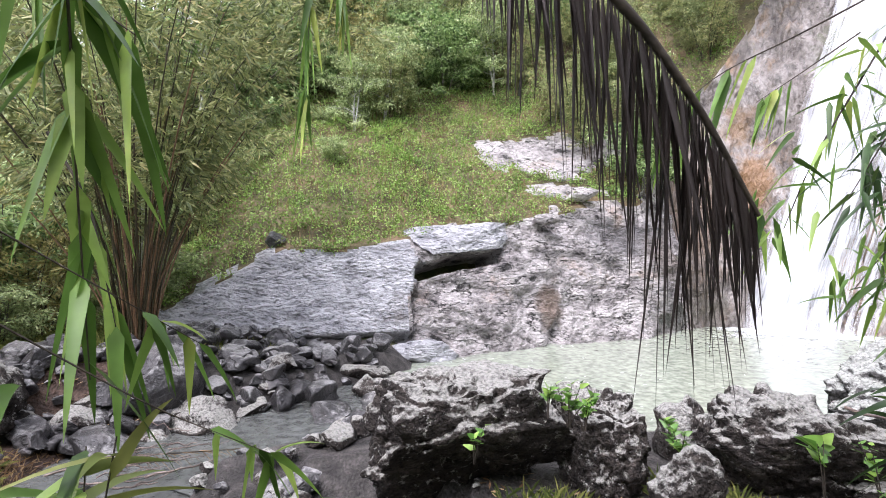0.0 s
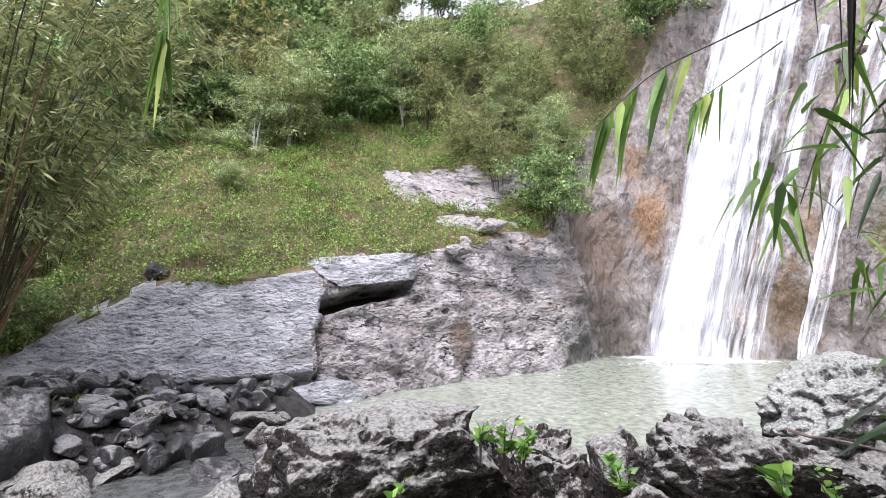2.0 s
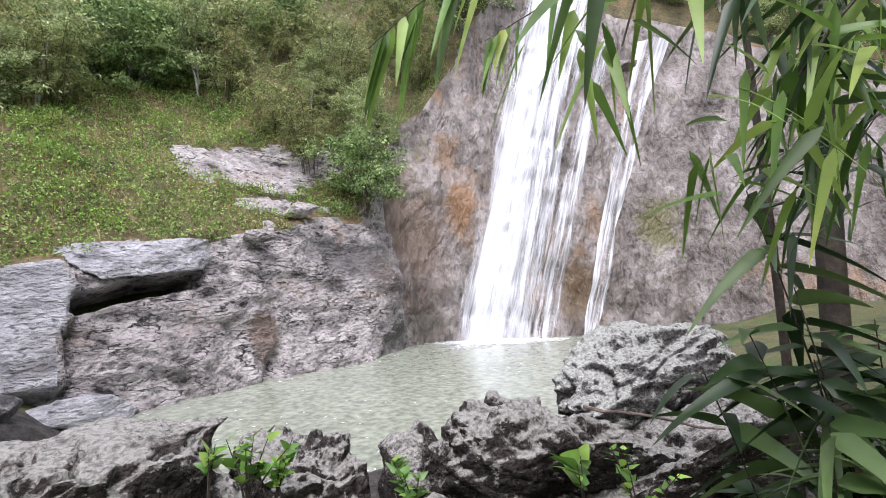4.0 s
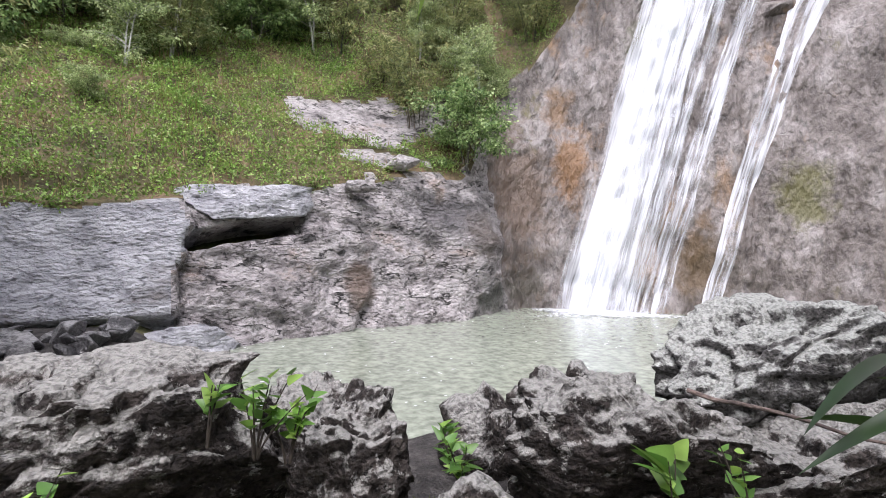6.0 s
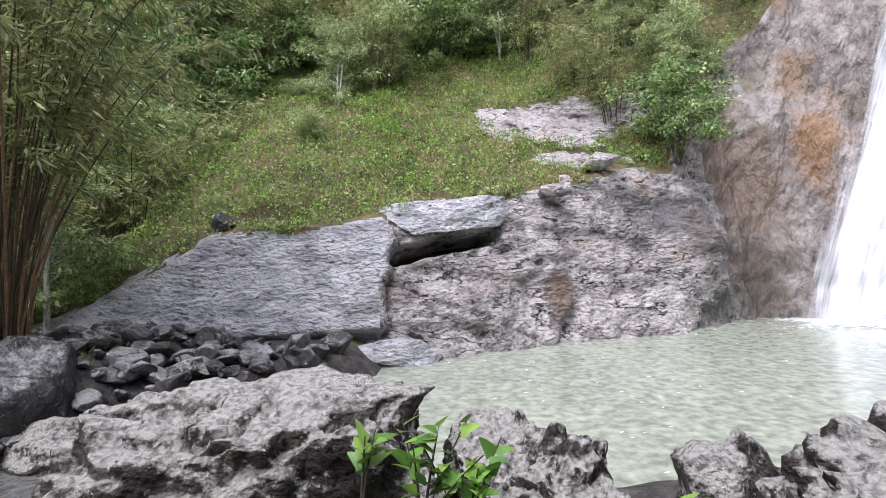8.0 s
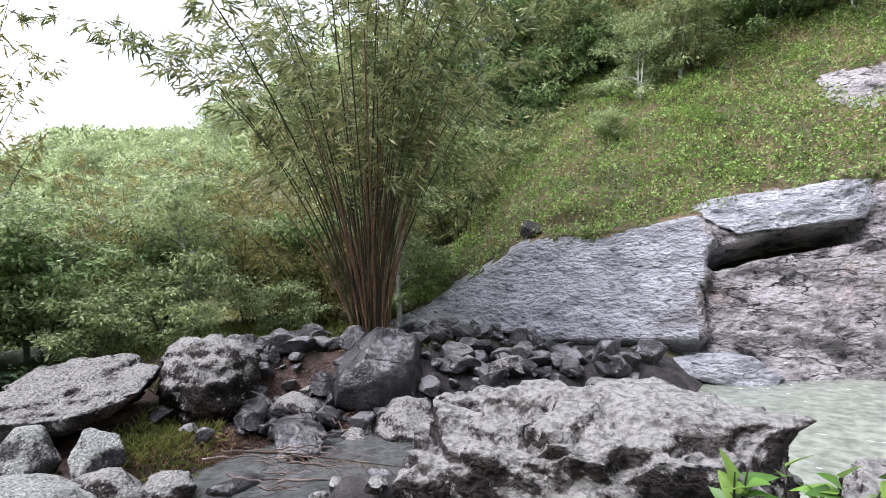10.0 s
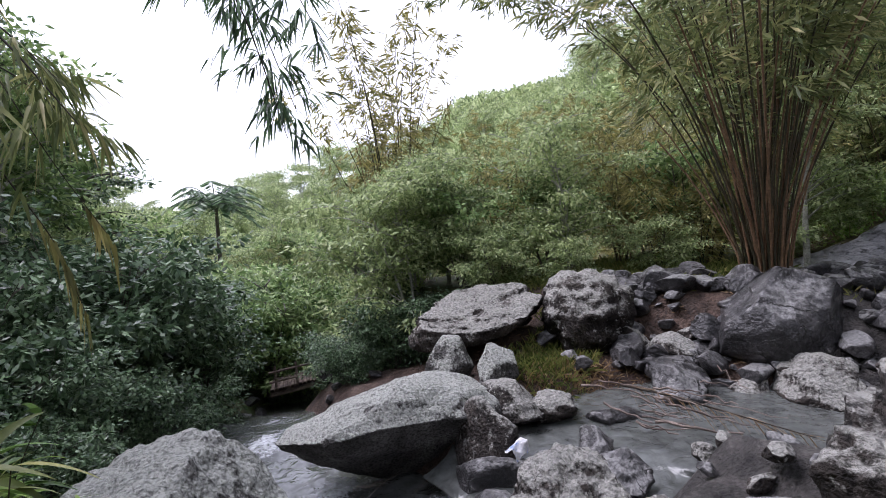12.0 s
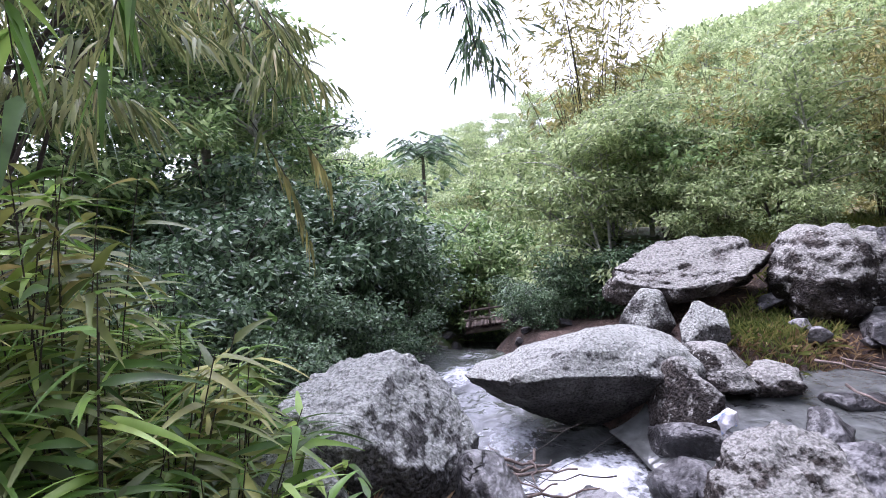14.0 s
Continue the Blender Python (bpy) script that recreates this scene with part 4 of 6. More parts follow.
# overhanging block above the dark hollow, and smaller rocks on the cliff
boulder((-0.32, 12.0, 2.62), (2.75, 1.7, 1.15), 77, M_SLAB, "grey rock block overhanging a dark hollow in the cliff", 9, (0, -6), 1, 0.06, 5, 0.0, name="rock_block", category="rock", faces=((0.05, -0.9, 0.42, 0.58), (0, -0.1, -1, 0.48), (-0.85, -0.2, -0.4, 0.72), (0.9, -0.3, -0.2, 0.82), (0.1, 0.1, 1, 0.58)))
boulder((-4.5, 10.75, 2.62), (0.5, 0.45, 0.42), 79, M_DARKROCK, "dark rock perched on the slab's upper edge", 20, cuts=8, name="rock", category="rock")
boulder((2.0, 12.4, 3.2), (1.0, 0.5, 0.28), 81, M_CLIFF, "thin dark ledge rock at the cliff's brow", 14, cuts=9, name="ledge_rock", category="rock")
boulder((3.3, 13.3, 3.95), (1.2, 0.7, 0.4), 83, M_CLIFF, "flat grey rock among the slope's plants", 18, cuts=9, name="ledge_rock", category="rock")
boulder((-1.15, 10.05, 0.12), (1.7, 0.7, 0.6), 85, M_SLAB, "smooth low rock at the foot of the cliff", 20, cuts=5, name="rock", category="rock")
boulder((14.9, 13.2, 9.4), (2.4, 1.8, 1.6), 87, M_FALLROCK, "mossy rock knob beside the waterfall's lip", 0, cuts=8, name="mossy_rock", category="rock")

# ---- loose stones of the shore ----
stone_kinds = [[boulder_mesh("stone", (1, rr.uniform(0.7, 0.95), rr.uniform(0.5, 0.75)), 200 + k, 9, 0.03, 4) for k in range(6)]]
stone_sets = []
for k in range(6):
    for m in (M_DARKROCK, M_LICHEN):
        me = stone_kinds[0][k].copy()
        me.materials.append(m)
        stone_sets.append(me)


def loose_stones(count, region, sizes, rng, label, group, wet=-0.15, power=2.2, joined=False):
    """Stones strewn over a stretch of ground; joined: one heap for those that cannot be picked apart."""
    made, heap = 0, []
    while made < count:
        x, y = rng.uniform(*region[0]), rng.uniform(*region[1])
        r, zw, w = stream_near(x, y)
        if r - w * 0.5 < wet or behind(x, y)[0] > -0.25:
            continue
        k = sizes[0] + (sizes[1] - sizes[0]) * rng.random() ** power
        m = pose(x, y, ground_z(x, y) + 0.2 * k, rng.uniform(-15, 15), rng.uniform(-15, 15), rng.uniform(0, 360)) @ Matrix.Scale(k, 4)
        me = rng.choice(stone_sets)
        made += 1
        if joined:
            co = np.empty(len(me.vertices) * 3, np.float32)
            me.vertices.foreach_get("co", co)
            tri = np.empty(len(me.polygons) * 3, np.int32)
            me.polygons.foreach_get("vertices", tri)
            mm = np.array(m)
            heap.append((co.reshape(-1, 3) @ mm[:3, :3].T + mm[:3, 3], tri.reshape(-1, 3)))
            continue
        ob = new("stone", me)
        ob.matrix_world = m
        tagged(ob, label, "stone", group)
    if joined:
        ob = part("loose_stones", quick_mesh("loose_stones", *join(heap)), M_DARKROCK)
        tagged(ob, label, "stones", kind="stuff")


rs = random.Random(8)
loose_stones(130, ((-4.9, -1.5), (4.4, 7.6)), (0.18, 0.62), rs, "dark wet stone heaped at the pool's outlet", "stones of the outlet", -1.2, 1.5)
loose_stones(70, ((-6.9, -4.9), (4.9, 6.9)), (0.2, 0.6), rs, "dark angular stones piled against the terrace", "stones of the terrace", power=1.4, joined=True)
loose_stones(170, ((-5.6, -1.7), (6.6, 9.2)), (0.2, 0.62), rs, "angular grey stones on the pool's stony shore", "stones of the shore", joined=True)
loose_stones(60, ((-6.9, -4.4), (4.2, 6.9)), (0.10, 0.5), rs, "small loose stones on the reddish bank", "stones of the sandy bank", joined=True)
loose_stones(45, ((-4.5, -1.7), (3.0, 4.6)), (0.15, 0.5), rs, "wet stone standing in the shallows", "stones of the shallows", -1.2, 1.5)
loose_stones(36, ((-4.2, -1.8), (1.2, 4.6)), (0.10, 0.4), rs, "stone at the stream's edge", "stones of the stream")
loose_stones(24, ((-1.2, 2.6), (1.9, 3.7)), (0.08, 0.3), rs, "stone wedged between the shore boulders", "stones among the boulders")
loose_stones(30, ((-13, -7.5), (-1.6, 2.4)), (0.2, 0.8), rs, "loose stones in the lower stream bed", "stones of the lower stream", joined=True)


# ---- plants ----
def crown_points(rng, limbs, clumps, per, spread, flat=0.5):
    at, along = [], []
    for tip, root in limbs:
        tip, root = np.array(tip), np.array(root)
        for c in range(clumps):
            f = rng.uniform(0.35, 1.05)
            centre = root + (tip - root) * f + rng.normal(0, spread * 0.55, 3) * np.array([1, 1, flat])
            off = rng.normal(0, spread * 0.42, (per, 3)) * np.array([1, 1, flat * 0.6])
            at.append(centre + off)
            d = off + rng.normal(0, spread * 0.35, (per, 3))
            d[:, 2] -= spread * 0.22
            along.append(d)
    return np.concatenate(at), np.concatenate(along)


def tree(name, at, seed, height, width, leaf, bark, label, size=(0.26, 0.11), limbs=20, clumps=5, per=16, stems=1, low=0.3, spread=0.4, category="tree"):
    rng = np.random.default_rng(seed)
    root = thing(name, at, label, category)
    lines, ends = [], []
    for k in range(stems):
        a = rng.uniform(0, 6.28)
        lean = rng.uniform(0.02, 0.12) if stems == 1 else rng.uniform(0.15, 0.45)
        u = np.linspace(0, 1, 9)
        h = height * rng.uniform(0.75, 0.95)
        px = np.cos(a) * lean * h * u ** 1.4 + 0.06 * np.sin(u * 5 + a)
        py = np.sin(a) * lean * h * u ** 1.4 + 0.06 * np.cos(u * 4 + a)
        pts = np.stack([px, py, -0.25 + (h + 0.25) * u], 1)
        r0 = 0.018 * height / stems ** 0.4
        lines.append((pts, r0 * (1 - 0.85 * u)))
        for b in range(limbs // stems):
            f = low + (1 - low) * rng.random() ** 0.8
            p = np.array([np.interp(f, u, pts[:, i]) for i in range(3)])
            t = rng.uniform(0, 6.28)
            reach = width * 0.5 * rng.uniform(0.5, 1.05) * (1.15 - 0.75 * abs(f - 0.5))
            tip = p + np.array([math.cos(t) * reach, math.sin(t) * reach, reach * rng.uniform(0.0, 0.55)])
            v = np.linspace(0, 1, 5)[:, None]
            mid_line = p + (tip - p) * v + np.array([0, 0, 1.0]) * (np.sin(v * math.pi) * reach * 0.12)
            lines.append((mid_line, r0 * 0.35 * (1 - 0.8 * v[:, 0])))
            ends.append((tip, p))
    part("trunk", tubes_mesh("trunk", lines, 5), bark, root)
    at_, al = crown_points(rng, ends, clumps, per, spread)
    part("crown", quick_mesh("crown", *flat_leaves(rng, at_, al, size[0], size[1], 0.45), smooth=False), leaf, root)
    return root


def bamboo(name, at, seed, height, radius, culms, leaf, label, spread=0.34, size=(0.22, 0.035), nodes=11, per=6, single=True, dry=0.25, low=0.35, category="bamboo"):
    """A clump of arching culms. single: each culm a mesh of its own."""
    rng = np.random.default_rng(seed)
    root = thing(name, at, label, category)
    green, brown, lp, ld = [], [], [], []
    for k in range(culms):
        a = rng.uniform(0, 6.28)
        r = radius * math.sqrt(rng.random())
        h = height * rng.uniform(0.6, 1.05)
        out = spread * h * rng.uniform(0.25, 1.0) * (0.4 + r / radius)
        u = np.linspace(0, 1, 12)
        bend = u ** 1.55
        px = math.cos(a) * (r + out * bend) + 0.05 * np.sin(u * 6 + k)
        py = math.sin(a) * (r + out * bend) + 0.05 * np.cos(u * 5 + k)
        pz = -0.2 + h * (u - 0.16 * u ** 4 * (out / (0.35 * h)))
        pts = np.stack([px, py, pz], 1)
        rad = 0.017 * rng.uniform(0.7, 1.15) * (1 - 0.8 * u)
        dead = rng.random() < dry
        if dead:
            cut = rng.integers(5, 9)
            brown.append((pts[:cut], rad[:cut]))
            continue
        green.append((pts, rad))
        for f in np.linspace(low, 1.0, nodes) + rng.normal(0, 0.02, nodes):
            p = np.array([np.interp(min(f, 1), u, pts[:, i]) for i in range(3)])
            for tw in range(2):
                t = rng.uniform(0, 6.28)
                reach = rng.uniform(0.2, 0.75) * (1.15 - 0.5 * f)
                q = p + np.array([math.cos(t) * reach, math.sin(t) * reach, -0.15 * reach + rng.uniform(-0.1, 0.15)])
                for j in range(per):
                    w = rng.uniform(0.3, 1.0)
                    lp.append(p + (q - p) * w + rng.normal(0, 0.05, 3))
                    ld.append(np.array([math.cos(t), math.sin(t), -0.55]) + rng.normal(0, 0.5, 3))
    if single:
        for lines, m, lab in ((green, M_CULM, ""), (brown, M_CULMDRY, "dry brown culm")):
            for ln in lines:
                part("culm", tubes_mesh("culm", [ln], 6), m, root, lab)
    else:
        tagged(part("cane_thicket", tubes_mesh("cane_thicket", green + brown, 4), M_CULM, root), kind="stuff")
    part("foliage", quick_mesh("foliage", *flat_leaves(rng, lp, ld, size[0], size[1]), smooth=False), leaf, root)
    return root


def place(ob, x, y, scale=1.0, turn=0.0, sink=0.0, lift=None):
    z = ground_z(x, y) - sink if lift is None else lift
    ob.matrix_world = pose(x, y, z, 0, 0, turn) @ Matrix.Scale(scale, 4)
    return ob


def hill_z(x, y):
    if x < -12.5:
        return ground_z(x, y)
    b, s = behind(x, y)
    if b <= 0:
        return ground_z(x, y)
    _, _, _, _, lean, top, cover = cliff_at(round(float(s), 2))
    z = top + max(0, b - lean * top) / cover
    return max(z if z < top + 8.4 else -9, ground_z(x, y))


# the great bamboo clump above the dark boulder
place(bamboo("bamboo_clump", (0, 0, 0), 11, 8.8, 0.2, 90, L_BAMBOO, "tall dense bamboo clump with arching culms and brown base", 0.6, (0.21, 0.031), 15, 17, low=0.42, dry=0.4), -5.62, 7.05, lift=0.85)

# hillside trees: a few built, the rest copied
KINDS = [
    tree("tree", (0, 0, 0), 1, 4.2, 3.6, L_FOREST, M_BARK, "leafy green tree on the steep hillside", (0.20, 0.08), 30, 8, 26, 3, 0.15, 0.42),
    tree("tree", (0, 0, 0), 2, 5.0, 4.2, L_PALE, M_PALEBARK, "pale green feathery tree on the hillside", (0.18, 0.065), 30, 8, 26, 2, 0.2, 0.45),
    tree("tree", (0, 0, 0), 3, 6.5, 3.0, L_FOREST, M_PALEBARK, "slender tree with a thin pale trunk", (0.19, 0.075), 24, 7, 24, 1, 0.45, 0.4),
    tree("shrub", (0, 0, 0), 4, 2.4, 2.6, L_PALE, M_BARK, "low spreading shrub on the slope", (0.16, 0.06), 24, 8, 24, 4, 0.1, 0.32, "shrub"),
    bamboo("bamboo_thicket", (0, 0, 0), 5, 5.6, 0.5, 22, L_BAMBOO, "arching bamboo thicket on the hillside", 0.5, (0.22, 0.036), 13, 13, False, 0.1, 0.25),
    bamboo("bamboo_thicket", (0, 0, 0), 6, 5.0, 0.5, 20, L_YELLOW, "yellowing arching bamboo on the hillside", 0.55, (0.22, 0.036), 13, 13, False, 0.1, 0.2),
]
hr = random.Random(21)
used = set()


def plant_out(kind, x, y, scale, sink=0.1):
    z = hill_z(x, y) - sink
    if x < -6.5:  # crowns stay under the skyline of the valley's ridge
        r, a = math.hypot(x + 0.2, y - 1.2), math.degrees(math.atan2(-0.2 - x, y - 1.2))
        rise = np.interp(a, (40, 52, 60, 66, 84, 90, 95, 100, 105, 110), (40, 26, 16, 14, 12, 9.5, 7.5, 5.5, 5.5, 24))
        room = (1.7 + r * math.tan(radians(rise)) - z) / (4.4, 5.2, 6.3, 2.6, 5.6, 5.0)[kind]
        scale = min(scale, max(room, 0.4 if r < 45 else 0.7) * hr.uniform(0.8, 1.0))
    m = pose(x, y, z, hr.uniform(-4, 4), hr.uniform(-4, 4), hr.uniform(0, 360)) @ Matrix.Scale(scale, 4)
    if kind not in used:
        used.add(kind)
        KINDS[kind].matrix_world = m
        return KINDS[kind]
    return copy_thing(KINDS[kind], m @ Matrix.Scale(1 / KINDS[kind].scale[0], 4))


row_kinds = (0, 1, 4, 0, 4, 1, 3, 2, 4, 5)
for row, (depth, gap) in enumerate(((6.0, 1.1), (7.8, 1.1), (10.2, 1.3), (13.5, 1.8), (18, 2.6), (24, 3.4), (32, 4.6))):
    s = 0.5
    while s < CS[12]:
        x, y, nx, ny, lean, top, _ = cliff_at(round(s, 2))
        d = depth + hr.uniform(-1.0, 1.0) + lean * max(0, top)
        kind = hr.choice(row_kinds)
        if not (row == 0 and kind == 2):
            plant_out(kind, x + nx * d, y + ny * d, hr.uniform(0.8, 1.2) * ((0.6, 0.85, 1.05, 1.3, 1.6, 1.9, 2.2)[row]))
        s += gap * hr.uniform(0.7, 1.3)
for x, y, kind, k in ((-9.5, 13.2, 0, 1.3), (-11.5, 16.0, 1, 1.5), (-8.2, 15.2, 2, 1.4), (-13.0, 13.0, 4, 1.3), (-10.3, 19.0, 0, 1.8), (-7.4, 12.2, 4, 0.9), (-14.5, 18.5, 1, 1.8)):
    plant_out(kind, x, y, k)
# woods of the valley to the west
for row, (dist, gap) in enumerate(((11, 1.9), (14.5, 2.4), (19, 3.0), (26, 3.6), (36, 4.4), (48, 5.2), (62, 5.5), (74, 5.0), (88, 5.5), (104, 6.0))):
    a = 40.0
    while a < 120:
        r = dist * hr.uniform(0.9, 1.1)
        x, y = -r * math.sin(radians(a)), 1 + r * math.cos(radians(a))
        if stream_near(x, y)[0] > 1.6 and not (a > 76 and row < 1) and not (a > 88 and row < 2) and not (88 < a < 108 and row < 3) and not (93 < a < 103.5 and row < 5):
            kind = hr.choice((1, 1, 3, 5, 4, 1, 5 if row < 2 else 2, 0))
            # far rows take the pale kind: haze put into the leaf colour
            plant_out(1 if row > 4 and kind != 3 else kind, x, y, hr.uniform(0.8, 1.15) * min(1.9, 0.72 + 0.2 * row))
        a += math.degrees(gap / dist) * hr.uniform(0.7, 1.3)
def far_woods():
    rng = np.random.default_rng(77)
    at, al = [], []
    while len(at) < 2600:
        a, r = radians(rng.uniform(48, 112)), rng.uniform(52, 150)
        x, y = -r * math.sin(a), 1 + r * math.cos(a)
        size = rng.uniform(0.8, 1.9)
        centre = np.array((x, y, ground_z(x, y) + size * rng.uniform(0.4, 1.3)))
        off = rng.normal(0, 1, (22, 3))
        off /= np.linalg.norm(off, axis=1)[:, None]
        off[:, 2] = np.abs(off[:, 2]) * 0.9 - 0.15
        at.append(centre + off * size)
        al.append(off + rng.normal(0, 0.6, (22, 3)))
    # the pale leaf carries the distance haze on the ridge too
    ob = part("far_woods", quick_mesh("far_woods", *flat_leaves(rng, np.concatenate(at), np.concatenate(al), 1.0, 0.55, 0.5), smooth=False), L_PALE)
    tagged(ob, "distant pale green woods on the valley's ridge", "woods", kind="stuff")


far_woods()
# undergrowth that fills the valley floor beyond the footbridge
for k in range(70):
    far = 14 + 40 * (k / 69) ** 1.2
    side = hr.uniform(-0.29, -0.02)
    x, y = -0.2 - far, 1.2 + side * far
    if stream_near(x, y)[0] > 0.9:
        kind, tall = hr.choice(((0, 4.6), (1, 5.4), (3, 2.7), (0, 4.6), (3, 2.7)))
        rise = 1.9 + 0.022 * far + max(0, side + 0.13) * 0.5 * far - hr.uniform(0.1, 1.5) - hill_z(x, y)
        plant_out(kind, x, y, max(0.35, min(1.7, rise / tall)))
# crown of the fall's wall and the east side
for _ in range(44):
    x, y, nx, ny, lean, top, cover = cliff_at(round(hr.uniform(CS[10] + 0.7, CS[12] - 0.2), 2))
    d = lean * top + hr.uniform(0.3, 5.5)
    if not (x < 6.3 and 2.0 < d - lean * top < 3.6):
        plant_out(hr.choice((0, 1, 3, 4, 4)), x + nx * d, y + ny * d, hr.uniform(0.2, 0.42), 0.05)
for s in np.arange(CS[11] - 1.5, CS[-1], 1.3):
    x, y, nx, ny, lean, top, _ = cliff_at(round(float(s), 2))
    for d in (0.5, 1.8, 3.6, 6.5):
        dd = lean * top + d + hr.uniform(-0.4, 0.4)
        plant_out(hr.choice((0, 1, 3, 4)), x + nx * dd, y + ny * dd, hr.uniform(0.5, 0.9))

# dark trees and thickets of the near bank
dark_tree = tree("tree", (0, 0, 0), 31, 8.5, 4.4, L_DARK, M_BARK, "tall dark broadleaf tree on the near bank", (0.2, 0.08), 34, 6, 20, 1, 0.35, 0.38)
place(dark_tree, -12.0, -5.6)
# the one at (3.7, -1.1) is out of view, added to shade the near thicket
for x, y, k in ((-14.5, -7.6, 0.95), (-16.5, -4.6, 0.8), (3.7, -1.1, 0.95), (-12.0, -9.5, 1.2), (-5.0, -8.5, 0.8), (-17, -8, 1.2), (-3, -8, 1.0), (2, -8, 1.0), (7, -7, 1.1)):
    copy_thing(dark_tree, pose(x, y, ground_z(x, y) - 0.1, 0, 0, hr.uniform(0, 360)) @ Matrix.Scale(k, 4))
# row added behind the path, mostly unseen, to block light from the south
for k in range(11):
    x, y = -11 + 2.3 * k + hr.uniform(-0.6, 0.6), -5.2 + hr.uniform(-0.8, 0.8) - (1.5 if k < 3 else 0)
    copy_thing(dark_tree, pose(x, y, ground_z(x, y) - 0.1, 0, 0, hr.uniform(0, 360)) @ Matrix.Scale(hr.uniform(0.9, 1.2), 4))
dark_bush = tree("bush", (0, 0, 0), 33, 2.6, 2.6, L_DARK, M_BARK, "dark glossy bush leaning over the stream", (0.14, 0.06), 34, 9, 26, 4, 0.08, 0.34, "bush")
place(dark_bush, -8.2, -1.55)
for x, y, k in ((-9.4, -2.2, 1.05),  (-10.8, -1.9, 1.1), (-8.4, -3.6, 1.1), (-12.6, -2.2, 0.8), (-13.4, -0.9, 0.55), (-11.2, 3.0, 0.6), (-13.6, 3.2, 0.7), (-15.2, 0.4, 0.6), (-10.0, 1.9, 0.45), (-11.0, -0.95, 0.95)):
    copy_thing(dark_bush, pose(x, y, ground_z(x, y) - 0.1, 0, 0, hr.uniform(0, 360)) @ Matrix.Scale(k, 4))


for x, y, k in ((-8.3, 2.5, 0.5), (-8.9, 3.3, 0.6), (-8.1, 3.5, 0.35), (-9.4, 2.4, 0.6), (-8.0, 1.7, 0.3), (-9.0, 1.5, 0.4), (-6.6, -0.95, 0.45), (-7.4, -0.6, 0.42), (-5.6, -1.4, 0.5), (-9.0, -0.6, 0.5), (-4.9, -0.9, 0.36), (-6.2, -2.2, 0.8), (-4.4, -1.9, 0.6)):
    copy_thing(dark_bush, pose(x, y, ground_z(x, y) - 0.08, 0, 0, hr.uniform(0, 360)) @ Matrix.Scale(k, 4))
for x, y, k, kind in ((-8.6, 2.9, 0.6, 1), (-8.2, 4.2, 0.5, 3), (-9.3, 4.0, 0.55, 0), (-10.0, 3.4, 0.7, 1), (-7.8, 5.6, 0.4, 3), (-10.5, -3.6, 1.0, 2), (-13, -4.2, 1.1, 2), (-9.0, -4.8, 0.9, 2), (-7.4, -4.4, 0.75, 0), (-11.6, -2.9, 0.6, 1), (-6.0, -4.6, 0.8, 0), (-17, -5.5, 1.2, 0)):
    plant_out(kind, x, y, k)
# tall clumps across the stream
yellow = bamboo("bamboo_clump", (0, 0, 0), 15, 7.2, 0.4, 26, L_YELLOW, "tall thin yellowing bamboo clump on the far bank", 0.34, (0.26, 0.04), 13, 10, True, 0.15, 0.25)
place(yellow, -11.6, 3.2, 0.95)
copy_thing(yellow, pose(-10.6, 5.4, ground_z(-10.6, 5.4), 0, 0, 70) @ Matrix.Scale(0.55, 4))
copy_thing(yellow, pose(-9.6, 7.6, ground_z(-9.6, 7.6), 0, 0, 150) @ Matrix.Scale(0.5, 4))
for x, y, k, kind in ((-9.6, 3.2, 0.62, 1), (-10.2, 2.1, 0.8, 1), (-8.6, 4.6, 0.55, 3), (-9.2, 6.2, 0.7, 1), (-7.9, 7.2, 0.5, 3), (-8.4, 8.4, 0.7, 5), (-11.2, 6.8, 0.9, 1), (-7.4, 9.2, 0.45, 3), (-6.6, 9.8, 0.4, 3)):
    plant_out(kind, x, y, k)
# low shrubs that break up the slope
for _ in range(12):
    x, y, nx, ny, lean, top, cover = cliff_at(round(hr.uniform(2.0, CS[10]), 2))
    d = lean * max(0, top) + hr.uniform(0.4, 6.0)
    if not (0.0 < x < 6.5 and 2.0 < d - lean * top < 5.2):
        plant_out(3, x + nx * d, y + ny * d, hr.uniform(0.18, 0.36), 0.03)


# ---- ground cover on the cliff's slope ----
def ground_cover():
    rng = np.random.default_rng(51)
    spots = [p for p in cover_spots if -15 < p.x < 9.5]
    pick = rng.integers(0, len(spots), 190000)
    at = np.array([tuple(spots[i]) for i in pick]) + rng.normal(0, 0.06, (len(pick), 3))
    lump = np.array([max(0.0, fbm(p, 1.3, 2, 4)) for p in spots])[pick]
    at[:, 2] += rng.uniform(-0.02, 0.10, len(pick)) + rng.uniform(0.3, 1.0, len(pick)) * lump * 0.55
    al = rng.normal(0, 1, at.shape) + np.array([0, -0.7, 0.1])
    ob = part("ground_cover", quick_mesh("ground_cover", *flat_leaves(rng, at, al, 0.075, 0.042, 0.5), smooth=False), L_COVER)
    tagged(ob, "low creeping green plants over the rocky slope", "ground cover", kind="stuff")
    tall = np.array([tuple(spots[i]) for i in rng.integers(0, len(spots), 4000)])
    lift = rng.normal(0, 0.25, tall.shape) + np.array([0, -0.15, 1.0])
    ob = part("weeds", quick_mesh("weeds", *flat_leaves(rng, tall, lift, 0.42, 0.016), smooth=False), L_DRY)
    tagged(ob, "dry upright weed stalks on the slope", "weeds", kind="stuff")


ground_cover()


